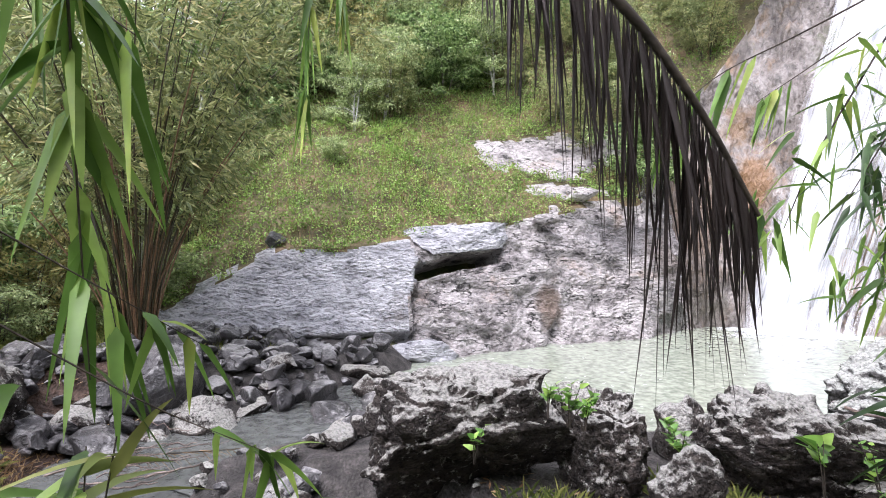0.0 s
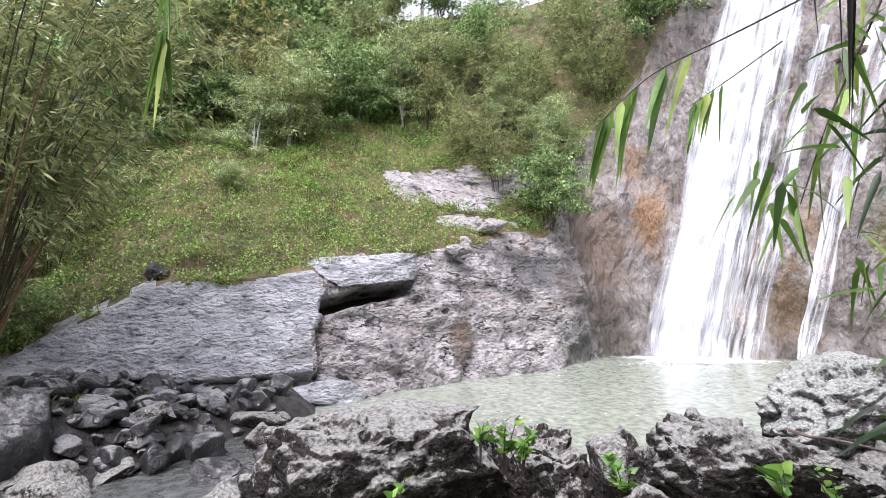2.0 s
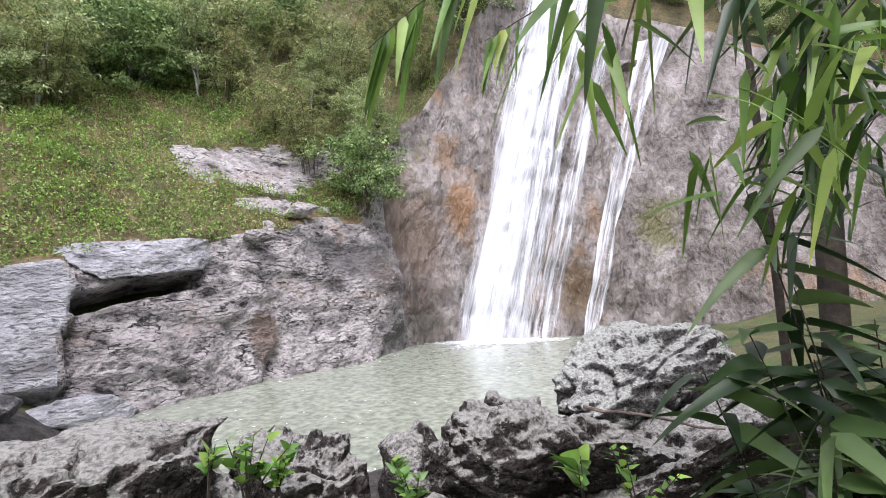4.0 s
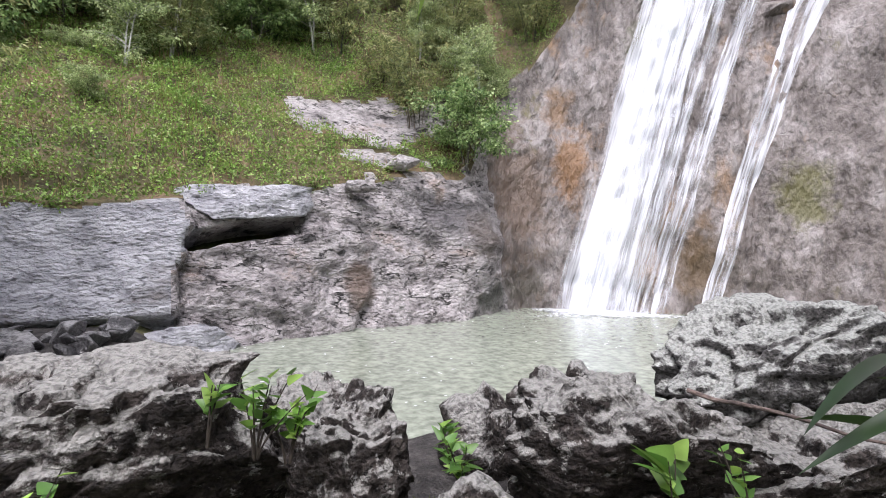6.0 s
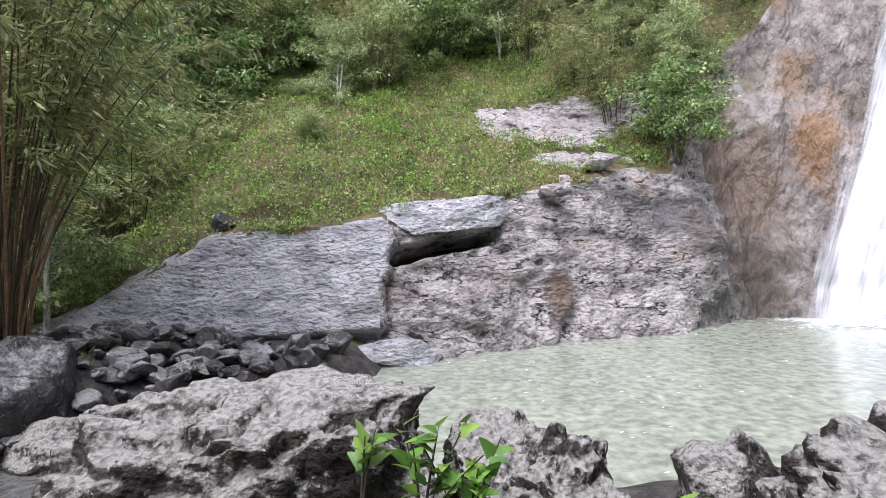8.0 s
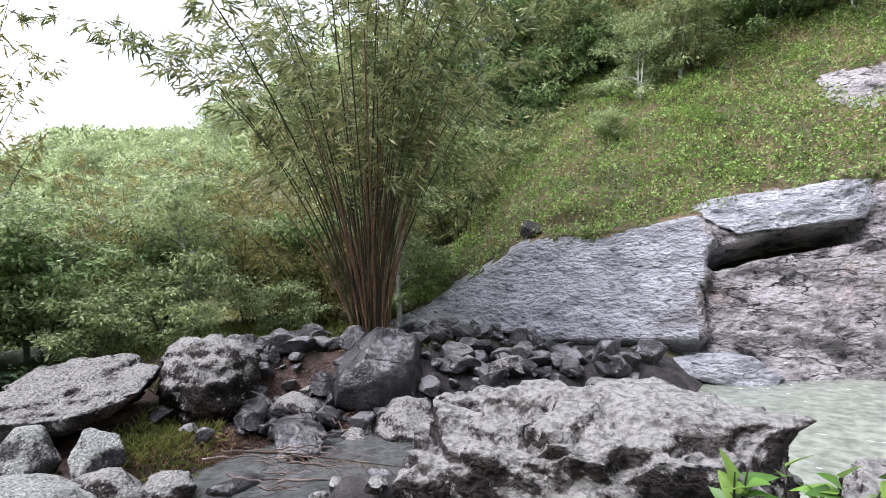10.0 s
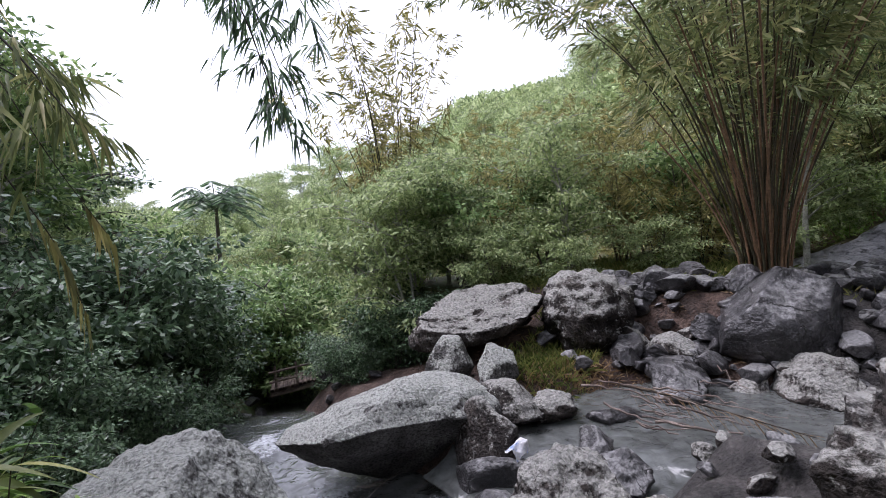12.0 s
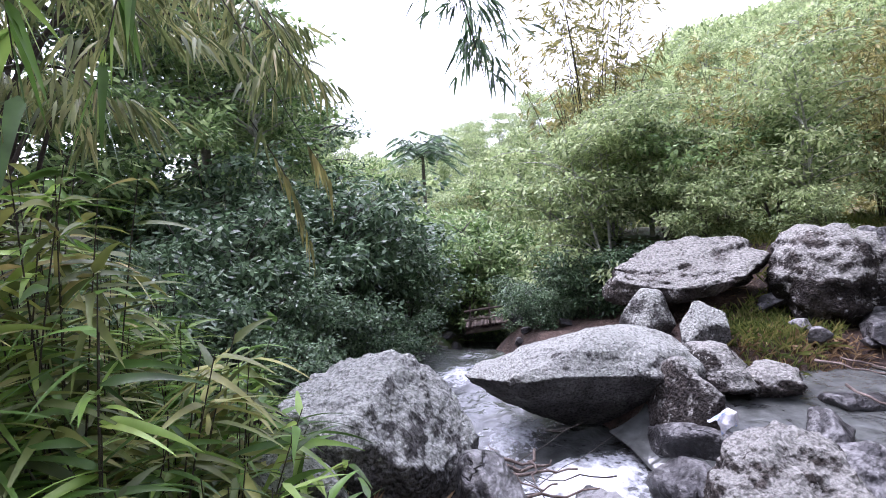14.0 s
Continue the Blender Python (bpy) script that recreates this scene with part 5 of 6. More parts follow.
def leaf_litter():
    rng = np.random.default_rng(57)
    at = []
    for x, y, r, n in ((-5.3, 4.6, 1.3, 500), (-6.2, 4.0, 0.8, 260), (-2.2, 0.3, 1.0, 300), (-0.2, 1.9, 1.2, 260), (-5.8, 6.8, 1.2, 400), (1.4, 1.6, 0.8, 250)):
        a, d = rng.uniform(0, 6.28, n), r * np.sqrt(rng.random(n))
        at += [(px, py, ground_z(px, py) + 0.012) for px, py in zip(x + np.cos(a) * d, y + np.sin(a) * d)]
    al = rng.normal(0, 1, (len(at), 3)) * np.array([1, 1, 0.15])
    ob = part("leaf_litter", quick_mesh("leaf_litter", *flat_leaves(rng, at, al, 0.11, 0.022, 0.25), smooth=False), L_DRY)
    tagged(ob, "fallen dry bamboo leaves on the bank", "leaf litter", kind="stuff")


leaf_litter()


def grass_patch(name, spots, blades, length, leaf, label, seed, width=0.012, kind="stuff"):
    """spots: (x, y, radius). Blades rooted in the ground."""
    rng = np.random.default_rng(seed)
    at, al = [], []
    for x, y, r in spots:
        n = int(blades * r * r)
        a, d = rng.uniform(0, 6.28, n), r * np.sqrt(rng.random(n))
        for px, py in zip(x + np.cos(a) * d, y + np.sin(a) * d):
            at.append((px, py, ground_z(px, py) - 0.01))
            al.append(rng.normal(0, 0.45, 3) + np.array([0, 0, 1.0]))
    ob = part(name, quick_mesh(name, *leaves(rng, at, al, length, width, 0.2, 0.35), smooth=False), leaf)
    return tagged(ob, label, "grass", kind=kind)


grass_patch("grass", [(-5.95, 3.7, 0.5), (-6.0, 4.1, 0.55), (-5.5, 3.75, 0.45), (-6.3, 4.3, 0.4)], 1700, 0.22, L_GRASS, "tufts of yellow-green grass on the reddish bank", 61)
grass_patch("dry_grass", [(-5.3, 4.0, 0.6), (-5.8, 3.9, 0.5), (-5.2, 4.5, 0.4)], 1300, 0.16, L_DRY, "dry brown grass on the reddish bank", 62)
grass_patch("grass", [(-8.0, 5.6, 1.6), (-6.6, 6.9, 1.0), (-9.6, 6.6, 1.6), (-7.2, 7.8, 0.9)], 700, 0.30, L_GRASS, "rough grass on the terrace by the bamboo", 63)
grass_patch("grass", [(-4.2, 8.2, 0.7), (-4.9, 7.4, 0.5), (-3.6, 8.6, 0.4)], 500, 0.16, L_GRASS, "sparse grass among the shore's stones", 64)
grass_patch("grass", [(1.05, 2.25, 0.36), (0.95, 2.6, 0.25), (-0.3, 2.05, 0.5)], 2600, 0.26, L_GRASS, "bright grass growing between the shore boulders", 65)


# ---- foliage close to the path ----
def line(points, n=14):
    """A smooth curve through a few points."""
    p = np.asarray(points, float)
    u = np.linspace(0, len(p) - 1, n)
    c = np.stack([np.interp(u, np.arange(len(p)), p[:, k]) for k in range(3)], 1)
    for _ in range(3):
        c[1:-1] = (c[:-2] + 2 * c[1:-1] + c[2:]) / 4
    return c


def leafy_branch(name, points, seed, leaf, label, count, length, width, radius=0.004, droop=0.4, start=0.2, spread=0.5, down=0.7, category="branch", cluster=1, side=0.0):
    """One branch with its leaves set along it. down: how much they hang."""
    rng = np.random.default_rng(seed)
    root = thing(name, points[0], label, category)
    c = line(points) - np.array(points[0])
    part("twig", tubes_mesh("twig", [(c, radius * np.linspace(1.2, 0.4, len(c)))], 5), M_TWIG, root)
    at, al = [], []
    for k in range(count):
        f = start + (1 - start) * rng.random()
        i = f * (len(c) - 1)
        p = np.array([np.interp(i, np.arange(len(c)), c[:, a]) for a in range(3)])
        t = c[min(int(i) + 1, len(c) - 1)] - c[max(int(i) - 1, 0)]
        t /= np.linalg.norm(t) + 1e-9
        for j in range(cluster):
            at.append(p + rng.normal(0, side, 3))
            al.append(t * 0.5 + rng.normal(0, spread, 3) + np.array([0, 0, -down]))
    part("leaves", quick_mesh("leaves", *blades(rng, at, al, length, width, droop)), leaf, root)
    return root


# hanging bamboo shoot at the start of the path
leafy_branch("bamboo_branch", [(-1.72, -0.20, 3.35), (-1.67, -0.17, 3.0), (-1.66, -0.17, 2.65), (-1.64, -0.15, 2.15)], 1, L_NEAR, "hanging bamboo branch with long drooping green leaves", 26, 0.26, 0.044, 0.004, 0.3, 0.1, 0.6, 0.6)
leafy_branch("bamboo_branch", [(-1.95, -0.1, 3.3), (-1.72, -0.12, 3.02), (-1.55, -0.14, 2.9)], 2, L_NEAR, "hanging bamboo branch with long drooping green leaves", 14, 0.32, 0.05, 0.004, 0.3, 0.3, 0.45, 0.8)
leafy_branch("bamboo_branch", [(-1.95, 0.15, 2.75), (-1.80, 0.1, 2.55), (-1.7, 0.05, 2.2)], 3, L_NEAR, "hanging bamboo branch with long drooping green leaves", 12, 0.26, 0.034, 0.004, 0.3, 0.3, 0.3, 1.0)
leafy_branch("bamboo_branch", [(-1.50, 1.33, 4.1), (-1.51, 1.33, 3.75), (-1.54, 1.32, 3.2)], 4, L_NEAR, "thin bamboo twig hanging with a tuft of leaves", 14, 0.26, 0.034, 0.003, 0.3, 0.5, 0.22, 1.1)
leafy_branch("bamboo_branch", [(-1.35, 1.33, 4.1), (-1.36, 1.33, 3.85), (-1.35, 1.32, 3.62)], 5, L_NEAR, "thin bamboo twig hanging with a tuft of leaves", 10, 0.26, 0.034, 0.003, 0.3, 0.4, 0.22, 1.1)
leafy_branch("bamboo_branch", [(2.0, 2.0, 4.1), (1.4, 2.04, 3.78), (0.95, 2.12, 3.58), (0.60, 2.2, 3.22)], 6, L_NEAR, "bamboo branch reaching out with long hanging leaves", 13, 0.44, 0.062, 0.006, 0.2, 0.45, 0.16, 1.0)
leafy_branch("bamboo_branch", [(2.0, 2.2, 3.9), (1.6, 2.24, 3.62), (1.35, 2.3, 3.45)], 7, L_NEAR, "bamboo branch reaching out with long hanging leaves", 8, 0.34, 0.05, 0.005, 0.2, 0.5, 0.16, 1.0)

leafy_branch("bamboo_branch", [(-1.75, -0.55, 2.6), (-1.5, -0.42, 2.4), (-1.33, -0.32, 2.26)], 8, L_NEAR, "low bamboo twig with a spray of bright leaves", 9, 0.12, 0.026, 0.0018, 0.35, 0.75, 0.45, 0.5)
leafy_branch("bamboo_branch", [(-1.65, -0.45, 2.35), (-1.4, -0.35, 2.15), (-1.2, -0.27, 2.03)], 9, L_NEAR, "low bamboo twig with a spray of bright leaves", 12, 0.12, 0.026, 0.0018, 0.35, 0.7, 0.5, 0.4)

# bamboo beside the path, toward the fall
for k, pts in enumerate((
        [(0.95, 0.62, 3.5), (0.62, 0.52, 3.05), (0.42, 0.5, 2.75), (0.33, 0.52, 2.5)],
        [(0.95, 0.55, 3.1), (0.66, 0.45, 2.85), (0.48, 0.42, 2.6)],
        [(1.05, 0.35, 2.8), (0.78, 0.38, 2.62), (0.60, 0.42, 2.42), (0.52, 0.44, 2.3)],
        [(1.3, 0.5, 3.0), (1.05, 0.47, 2.78), (0.85, 0.45, 2.6), (0.72, 0.45, 2.48)],
        [(1.5, 0.6, 2.9), (1.2, 0.6, 2.7), (1.0, 0.58, 2.45)],
        [(1.6, 0.6, 2.6), (1.35, 0.6, 2.5), (1.15, 0.62, 2.3)],
        [(1.7, 0.55, 3.4), (1.4, 0.55, 3.2), (1.15, 0.55, 2.95)])):
    leafy_branch("bamboo_branch", pts, 20 + k, L_THICK if k % 2 else L_NEAR, "bamboo branch with fans of narrow dark green leaves", 60, 0.17, 0.022, 0.004, 0.25, 0.2, 0.7, 0.35, cluster=1, side=0.05)
part_culm = thing("bamboo_culm", (1.86, 0.88, 0.6), "dark thick bamboo culm beside the path", "bamboo")
part("culm", tubes_mesh("culm", [(line([(0, 0, -0.2), (0.0, 0.02, 1.4), (0.12, 0.05, 3.4), (0.4, 0.1, 5.2)], 20), np.linspace(0.055, 0.035, 20))], 10), M_TWIG, part_culm)
part("shoot", tubes_mesh("shoot", [(line([(-0.1, 0.1, -0.2), (-0.18, 0.1, 1.2), (-0.3, 0.12, 2.6)], 16), np.linspace(0.022, 0.012, 16))], 8), M_TWIG, part_culm)


def leafy_shrub(name, at, seed, stems, height, spread, leaf, label, count, length, width, category="shrub", droop=0.35, down=0.15, low=0.25, bark=M_TWIG, lean=(0, 0)):
    """Upright stems from one root with long leaves along them."""
    rng = np.random.default_rng(seed)
    root = thing(name, at, label, category)
    lines, pa, al = [], [], []
    for k in range(stems):
        a = rng.uniform(0, 6.28)
        h = height * rng.uniform(0.55, 1.0)
        r = spread * rng.uniform(0.2, 1.0)
        u = np.linspace(0, 1, 8)
        p = np.stack([(math.cos(a) * r + lean[0] * h) * u ** 1.5, (math.sin(a) * r + lean[1] * h) * u ** 1.5, -0.06 + (h + 0.06) * u], 1) + np.array([math.cos(a), math.sin(a), 0]) * 0.05 * spread
        lines.append((p, 0.006 * (1 - 0.7 * u)))
        for j in range(count):
            f = low + (1 - low) * rng.random()
            q = np.array([np.interp(f, u, p[:, i]) for i in range(3)])
            t = rng.uniform(0, 6.28)
            pa.append(q)
            al.append(np.array([math.cos(t), math.sin(t), 0.45 - down]) + rng.normal(0, 0.3, 3))
    for ln in lines:
        part("stem", tubes_mesh("stem", [ln], 5), bark, root)
    part("leaves", quick_mesh("leaves", *blades(rng, pa, al, length, width, droop)), leaf, root)
    return root


# leafy thicket to the right of the path
for k, (x, y, h) in enumerate(((1.55, 0.3, 1.1), (1.5, 0.5, 1.2), (1.05, 0.5, 1.3), (1.2, 0.42, 1.5), (1.2, 0.62, 1.2), (1.35, 0.25, 1.6), (1.05, 0.2, 1.2), (1.3, 0.5, 1.7), (1.1, 0.35, 1.4))):
    leafy_shrub("bamboo_shrub", (x, y, ground_z(x, y)), 40 + k, 7, h, 0.34, L_THICK if k % 3 else L_NEAR, "dense shrub of long drooping bamboo leaves beside the path", 30, 0.30, 0.05, down=0.4)
# bright bamboo grass on the near bank
for k, (x, y, h) in enumerate(((-1.75, -0.35, 2.0), (-2.0, -0.75, 2.2), (-2.35, -0.35, 1.5), (-2.6, -0.85, 1.7), (-1.5, -0.8, 2.3), (-3.0, -0.5, 1.2), (-2.2, -1.3, 2.1), (-1.45, 0.0, 1.55), (-3.3, -1.1, 1.5), (-1.75, -1.2, 2.1), (-1.9, -0.1, 1.25), (-2.5, -0.1, 1.0), (-2.0, -0.45, 2.05), (-1.55, -0.4, 2.0), (-1.75, 0.2, 1.0), (-2.0, 0.1, 1.2), (-1.9, 0.38, 0.8), (-2.35, 0.2, 1.0), (-1.7, 0.0, 1.3), (-2.1, -0.15, 1.35))):
    leafy_shrub("bamboo_grass", (x, y, ground_z(x, y)), 60 + k, 11, h, 0.42, L_NEAR if k % 3 else L_GRASS, "bright green bamboo grass crowding the bank", 30, 0.27, 0.034, down=0.35, low=0.3)
grass_patch("dry_grass", [(-1.7, 0.1, 0.45), (-2.0, 0.2, 0.4), (-2.4, -0.1, 0.4), (-1.5, -0.3, 0.5), (-2.75, -0.2, 0.35), (-2.05, 0.42, 0.3), (-1.75, 0.35, 0.3)], 2000, 0.75, L_DRY, "dry brown grass stalks below the bamboo grass", 71, 0.008)
grass_patch("grass", [(-2.35, 1.0, 0.28), (-2.6, 1.35, 0.2), (-2.1, 0.75, 0.25)], 2200, 0.16, L_GRASS, "short green grass at the boulder's foot", 72)
leafy_shrub("weed", (-1.35, 0.55, ground_z(-1.35, 0.55)), 80, 9, 1.05, 0.4, L_NEAR, "leafy green weeds at the path's edge", 10, 0.22, 0.032)
leafy_shrub("weed", (-1.95, 0.75, ground_z(-1.95, 0.75)), 81, 7, 0.55, 0.3, L_NEAR, "leafy green weeds at the path's edge", 9, 0.18, 0.028)


# bamboo arching overhead on the near bank
def arching(name, root_at, paths, seed, leaf, label, per=110, length=0.2, width=0.026):
    rng = np.random.default_rng(seed)
    root = thing(name, root_at, label, "bamboo")
    base = np.array(root_at)
    pa, al = [], []
    for pts in paths:
        c = line(pts, 22) - base
        part("culm", tubes_mesh("culm", [(c, np.linspace(0.022, 0.003, len(c)))], 6), M_TWIG, root)
        for k in range(per // 6):
            f = rng.uniform(0.45, 1.0) * (len(c) - 1)
            p = np.array([np.interp(f, np.arange(len(c)), c[:, a]) for a in range(3)])
            d = rng.normal(0, 1, 3) * np.array([1, 1, 0.25])
            tw = p + d / np.linalg.norm(d) * rng.uniform(0.15, 0.5) + np.array([0, 0, -0.14])
            for j in range(8):
                w = rng.uniform(0.3, 1)
                pa.append(p + (tw - p) * w)
                al.append((tw - p) + rng.normal(0, 0.14, 3) + np.array([0, 0, -0.26]))
    part("leaves", quick_mesh("leaves", *blades(rng, pa, al, length, width, 0.3, 5)), leaf, root)
    return root


arching("arching_bamboo", (-4.3, -3.4, ground_z(-4.3, -3.4)), [
    [(-4.3, -3.4, 0.8), (-4.3, -2.6, 3.4), (-4.5, -0.6, 5.0), (-4.6, 0.8, 4.2), (-4.65, 1.15, 2.75)],
    [(-4.4, -3.4, 0.8), (-4.6, -2.4, 3.6), (-4.9, -0.3, 5.2), (-5.0, 0.8, 4.5), (-4.85, 1.25, 3.0)],
    [(-4.2, -3.4, 0.8), (-4.1, -2.4, 3.9), (-4.4, -0.2, 5.4), (-4.7, 0.9, 4.9), (-4.5, 1.5, 3.5)]], 91, L_DARK, "dark bamboo branch hanging over the stream", 420, 0.2, 0.026)
arching("arching_bamboo", (-3.4, -3.0, ground_z(-3.4, -3.0)), [
    [(-3.4, -3.0, 0.8), (-3.4, -2.2, 2.8), (-3.5, -1.3, 3.6), (-3.5, -0.4, 3.3), (-3.3, 0.1, 2.6)],
    [(-3.5, -3.0, 0.8), (-3.8, -2.3, 3.0), (-4.0, -1.4, 3.7), (-4.0, -0.6, 3.5), (-3.9, -0.1, 2.9)],
    [(-3.3, -3.0, 0.8), (-3.0, -2.3, 2.6), (-2.8, -1.5, 3.2), (-2.7, -0.8, 3.1), (-2.7, -0.4, 2.7)],
    [(-3.6, -3.1, 0.8), (-4.4, -2.6, 3.0), (-4.9, -1.8, 3.7), (-5.0, -1.0, 3.5), (-4.9, -0.5, 3.0)],
    [(-3.2, -3.1, 0.8), (-2.6, -2.6, 2.8), (-2.1, -2.0, 3.3), (-1.9, -1.5, 3.1), (-1.9, -1.1, 2.7)],
    [(-3.4, -3.2, 0.8), (-3.3, -2.4, 2.4), (-3.2, -1.8, 2.8), (-3.1, -1.2, 2.7), (-3.0, -0.9, 2.4)]], 92, L_BAMBOO, "bamboo arching over the near bank with drooping leaves", 230, 0.2, 0.026)
leafy_branch("bamboo_branch", [(-3.25, -0.5, 3.3), (-3.2, -0.25, 2.95), (-3.17, 0.0, 2.4), (-3.15, 0.26, 1.95)], 93, L_YELLOW, "thin bare bamboo twig ending in yellow leaf tufts", 12, 0.18, 0.024, 0.004, 0.3, 0.85, 0.25, 1.0)
leafy_branch("bamboo_branch", [(-3.6, -0.4, 2.4), (-3.65, -0.2, 2.0), (-3.7, -0.1, 1.55)], 94, L_YELLOW, "bamboo twig with hanging yellow-green leaves", 26, 0.2, 0.026, 0.004, 0.3, 0.3, 0.25, 1.0)


# ---- dead palm frond hanging over the path ----
def palm_frond(name, rachis, seed, leaf, label, pairs, length, width, droop, category="palm frond", hang=1.0, wide=1.0, profile=None):
    rng = np.random.default_rng(seed)
    root = thing(name, rachis[0], label, category)
    c = line(rachis, 24) - np.array(rachis[0])
    part("rachis", tubes_mesh("rachis", [(c, np.linspace(0.014, 0.004, 24))], 6), M_TWIG, root)
    pa, al, ln = [], [], []
    for k in range(pairs):
        f = (0.05 + 0.95 * k / pairs) * 23
        p = np.array([np.interp(f, np.arange(24), c[:, a]) for a in range(3)])
        t = c[min(int(f) + 1, 23)] - c[max(int(f) - 1, 0)]
        t /= np.linalg.norm(t) + 1e-9
        across = np.cross(t, np.array([0.3, 1.0, 0.0]))
        for sgn in (-1, 1):
            pa.append(p)
            al.append(across * sgn * rng.uniform(0.2, 0.42) * wide + t * (0.5 if profile is None else 0.06) + np.array([0, 0, -hang]) + rng.normal(0, 0.06, 3))
            ln.append(length * (0.65 + 0.35 * math.sin(math.pi * k / pairs) if profile is None else float(np.interp(k / pairs, (0, 0.62, 1), profile)) * rng.uniform(0.8, 1.05)))
    for p, a, g in zip(pa, al, ln):
        part("leaflet", quick_mesh("leaflet", *blades(rng, [p], [a], g, width, droop, 7, 0.3)), leaf, root)
    return root


palm_frond("palm_frond", [(-0.86, -0.44, 3.05), (-0.72, -0.43, 2.96), (-0.56, -0.42, 2.82), (-0.44, -0.41, 2.66), (-0.34, -0.40, 2.49)], 101, L_FROND, "dead blackened palm frond hanging over the path", 66, 0.50, 0.010, 0.05, wide=0.24, profile=(0.45, 1.05, 0.34))

# ---- small plants among the shore boulders ----
def broadleaf(name, at, seed, stems, height, spread, count, length, width, label="small plant with broad bright green leaves on a boulder"):
    return leafy_shrub(name, at, seed, stems, height, spread, L_BROAD, label, count, length, width, "plant", 0.15, -0.1, 0.45)


broadleaf("broadleaf_plant", (-0.10, 2.34, 1.3), 111, 2, 0.26, 0.1, 6, 0.085, 0.05)
broadleaf("broadleaf_plant", (0.06, 2.4, 1.22), 112, 5, 0.24, 0.2, 7, 0.085, 0.05)
broadleaf("broadleaf_plant", (0.18, 2.42, 1.18), 113, 5, 0.22, 0.2, 7, 0.08, 0.045)
broadleaf("broadleaf_plant", (-0.62, 2.30, 1.0), 114, 2, 0.24, 0.1, 5, 0.08, 0.05)
broadleaf("broadleaf_plant", (0.98, 2.62, 0.85), 115, 6, 0.30, 0.25, 8, 0.09, 0.045, "small leafy plant rooted between two boulders")
broadleaf("broadleaf_plant", (1.42, 1.75, 0.95), 116, 2, 0.34, 0.06, 6, 0.15, 0.075, "young plant with large upright green leaves")
broadleaf("broadleaf_plant", (1.75, 1.72, 0.95), 117, 4, 0.34, 0.25, 7, 0.07, 0.04, "small leafy plant by the boulders")
broadleaf("broadleaf_plant", (1.62, 1.58, 0.85), 118, 3, 0.24, 0.15, 7, 0.08, 0.045, "small leafy plant by the boulders")

# ---- driftwood, fallen frond, scrap, bridge, palm ----
def sticks(name, at, seed, count, length, radius, label, spread=0.3, category="driftwood", material=M_WOOD, rise=0.1, heading=None):
    rng = np.random.default_rng(seed)
    root = thing(name, at, label, category)
    for k in range(count):
        a = rng.uniform(0, 6.28) if heading is None else heading + rng.normal(0, 0.25)
        ln = length * rng.uniform(0.5, 1.1)
        o = rng.normal(0, spread, 3) * np.array([1, 1, 0])
        d = np.array([math.cos(a), math.sin(a), rng.uniform(-0.06, rise)])
        u = np.linspace(-0.5, 0.5, 7)[:, None]
        p = o + d * u * ln + rng.normal(0, 0.012, (7, 3)) + np.array([0, 0, 0.04 + 0.015 * k])
        part("stick", tubes_mesh("stick", [(p, radius * np.linspace(1.1, 0.5, 7) * rng.uniform(0.5, 1.2))], 6), material, root)
    return root


sticks("driftwood_pile", (-3.95, 4.25, 0.02), 121, 22, 0.6, 0.011, "tangled wet driftwood sticks in the shallows", 0.28, heading=0.4)
sticks("driftwood_pile", (-3.15, 1.2, 0.02), 122, 14, 0.5, 0.010, "heap of twigs washed against the rocks", 0.13)
sticks("bare_twigs", (-3.3, 1.4, 0.0), 123, 5, 0.7, 0.004, "thin bare twigs sticking out over the water", 0.2, "twigs", M_TWIG, 0.6)
palm_frond("fallen_palm_frond", [(-4.6, 4.1, 0.22), (-4.1, 4.3, 0.22), (-3.6, 4.5, 0.18), (-3.1, 4.75, 0.12)], 124, L_DRY, "fallen dry palm frond lying across wet stones", 26, 0.24, 0.012, 0.1, hang=0.25)
sticks("dead_branch", (2.1, 1.95, 1.28), 125, 1, 1.0, 0.013, "bare dead branch leaning on the boulders", 0.0, "branch", M_WOOD, 0.0, -0.7)


def cloth():
    bm = bmesh.new()
    bmesh.ops.create_grid(bm, x_segments=10, y_segments=10, size=0.5)
    for v in bm.verts:
        x, y = v.co.x, v.co.y
        v.co = Vector((x * 0.12, y * 0.2, 0.05 * fbm((x, y, 0), 3.0, 3, 4) - 0.22 * x * x + 0.02))
    for f in bm.faces:
        f.smooth = True
    m = mat("faded_plastic", [(0.35, (0.55, 0.56, 0.6)), (0.5, (0.7, 0.68, 0.68)), (0.62, (0.25, 0.35, 0.6))], 14, 0.5, 0.2, 60)
    ob = part("plastic_scrap", bm, m)
    ob.matrix_world = pose(-3.82, 2.66, 0.16, 12, 25, 40)
    tagged(ob, "crumpled white and blue plastic scrap caught on a boulder", "litter")


cloth()


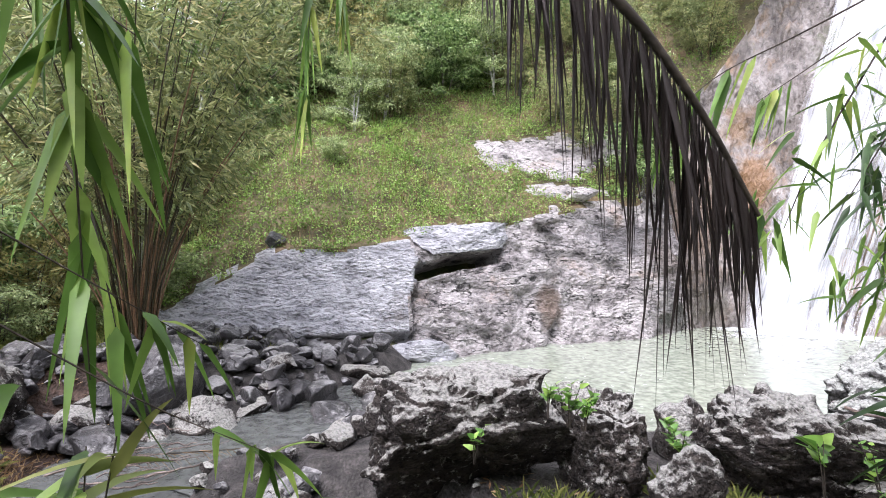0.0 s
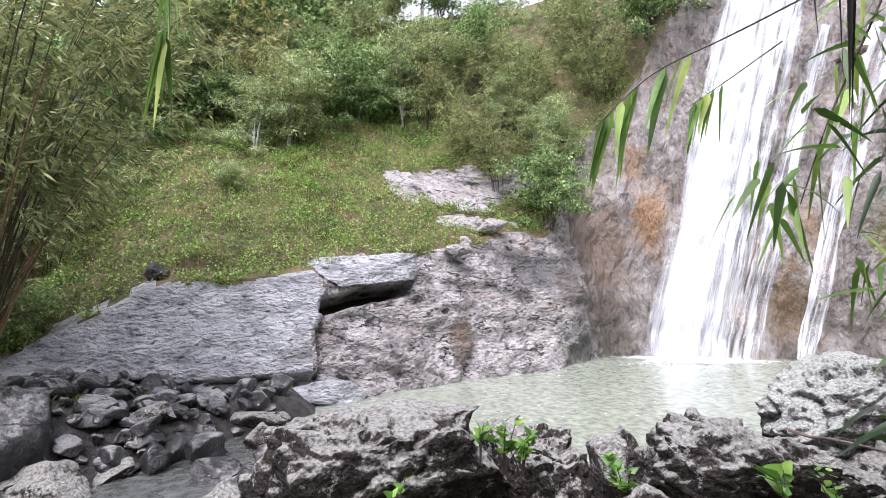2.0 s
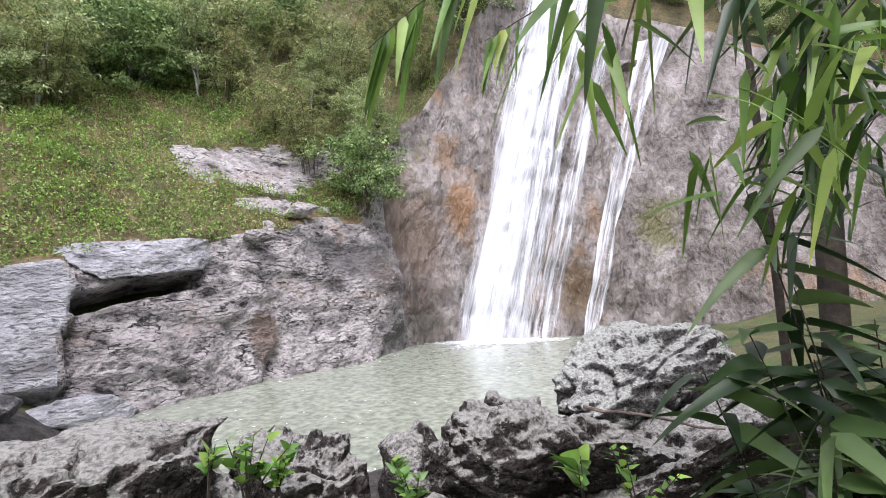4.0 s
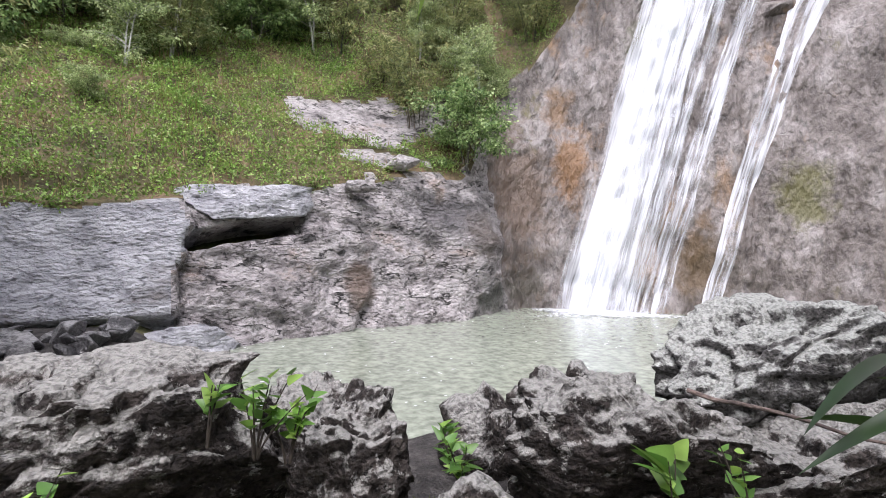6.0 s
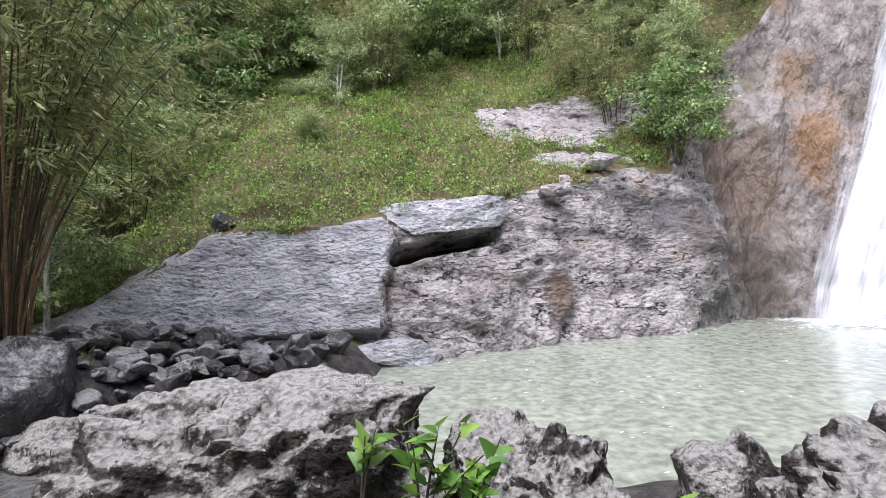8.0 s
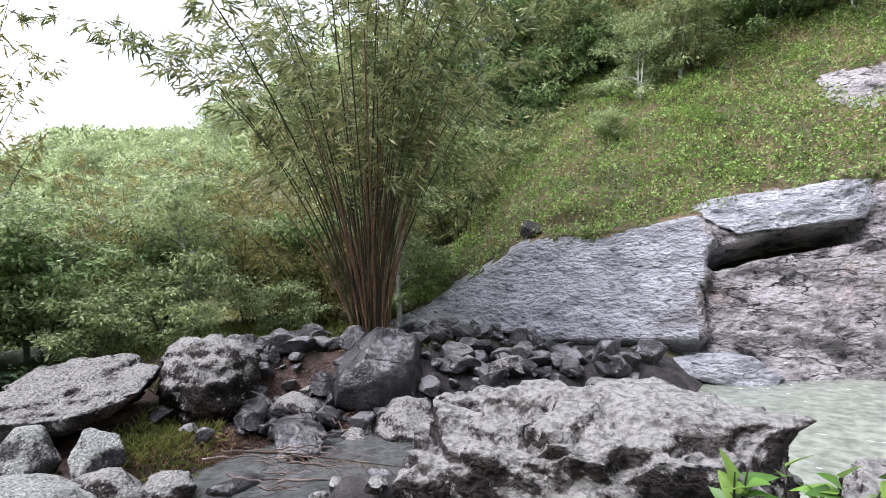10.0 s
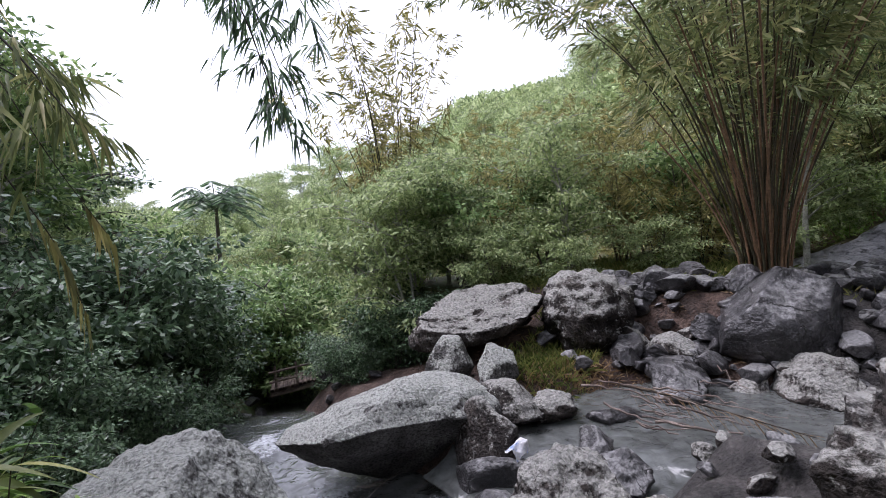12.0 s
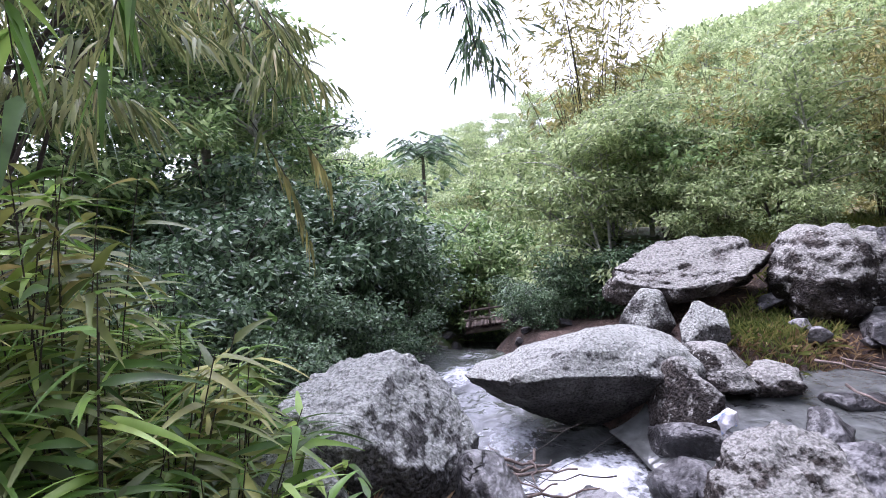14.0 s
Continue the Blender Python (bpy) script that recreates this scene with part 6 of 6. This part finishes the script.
def bridge():
    root = thing("footbridge", (-12.2, 1.1, -1.5), "weathered bamboo footbridge with a low railing over the stream", "bridge")
    a, b = np.array((-0.2, -0.9, 0.0)), np.array((-0.5, 1.4, 0.18))
    for k in range(4):
        o = np.array((-0.25 * k, 0, 0))
        part("beam", tubes_mesh("beam", [(line([a + o, (a + b) / 2 + o, b + o], 6), [0.07] * 6)], 8), M_WOOD, root)
    for k in range(26):
        p = a + (b - a) * (k + 0.5) / 26
        part("slat", tubes_mesh("slat", [(np.array([p + (0.12, 0, 0.09), p + (-0.9, 0, 0.09)]), [0.05, 0.05])], 6), M_WOOD, root)
    for k in range(5):
        p = a + (b - a) * (k + 0.3) / 5
        part("post", tubes_mesh("post", [(np.array([p + (0.05, 0, 0), p + (0.05, 0, 0.62)]), [0.03, 0.025])], 6), M_WOOD, root)
    for h in (0.28, 0.5):
        part("rail", tubes_mesh("rail", [(np.array([a + (0.06, 0, h), b + (0.06, 0, h)]), [0.025, 0.025])], 6), M_WOOD, root)
    return root


bridge()


def coconut_palm(at, height, seed):
    rng = np.random.default_rng(seed)
    root = thing("coconut_palm", at, "coconut palm with a crown of drooping fronds", "palm tree")
    u = np.linspace(0, 1, 10)
    part("trunk", tubes_mesh("trunk", [(np.stack([0.4 * u ** 2, 0.2 * u, -0.5 + (height + 0.5) * u], 1), 0.16 - 0.06 * u)], 8), M_BARK, root)
    top = np.array([0.4, 0.2, height])
    for k in range(20):
        a = k * 2.4 + rng.uniform(-0.2, 0.2)
        lift = 0.1 + 2.3 * (1 - (k + 0.5) / 20)
        t = np.linspace(0, 1, 12)[:, None]
        d = np.array([math.cos(a), math.sin(a), 0])
        c = top + d * t * (2.9 - 0.7 * abs(lift - 1.0)) + np.array([0, 0, 1.0]) * (lift * 1.7 * t - (1.5 + 0.55 * lift) * t ** 2)
        pa, al = [], []
        for f in np.linspace(0.1, 1, 26):
            p = np.array([np.interp(f, t[:, 0], c[:, i]) for i in range(3)])
            for sgn in (-1, 1):
                pa.append(p)
                al.append(np.array([-d[1], d[0], 0]) * sgn + d * 0.5 + np.array([0, 0, -0.5]))
        fr = part("frond", quick_mesh("frond", *join([flat_leaves(rng, pa, al, 0.9, 0.10), tube(c, np.linspace(0.04, 0.01, 12), 4)])), L_DARK, root)
    return root


coconut_palm((-35.2, -4.0, ground_z(-35.2, -4.0)), 4.5 - ground_z(-35.2, -4.0), 131)
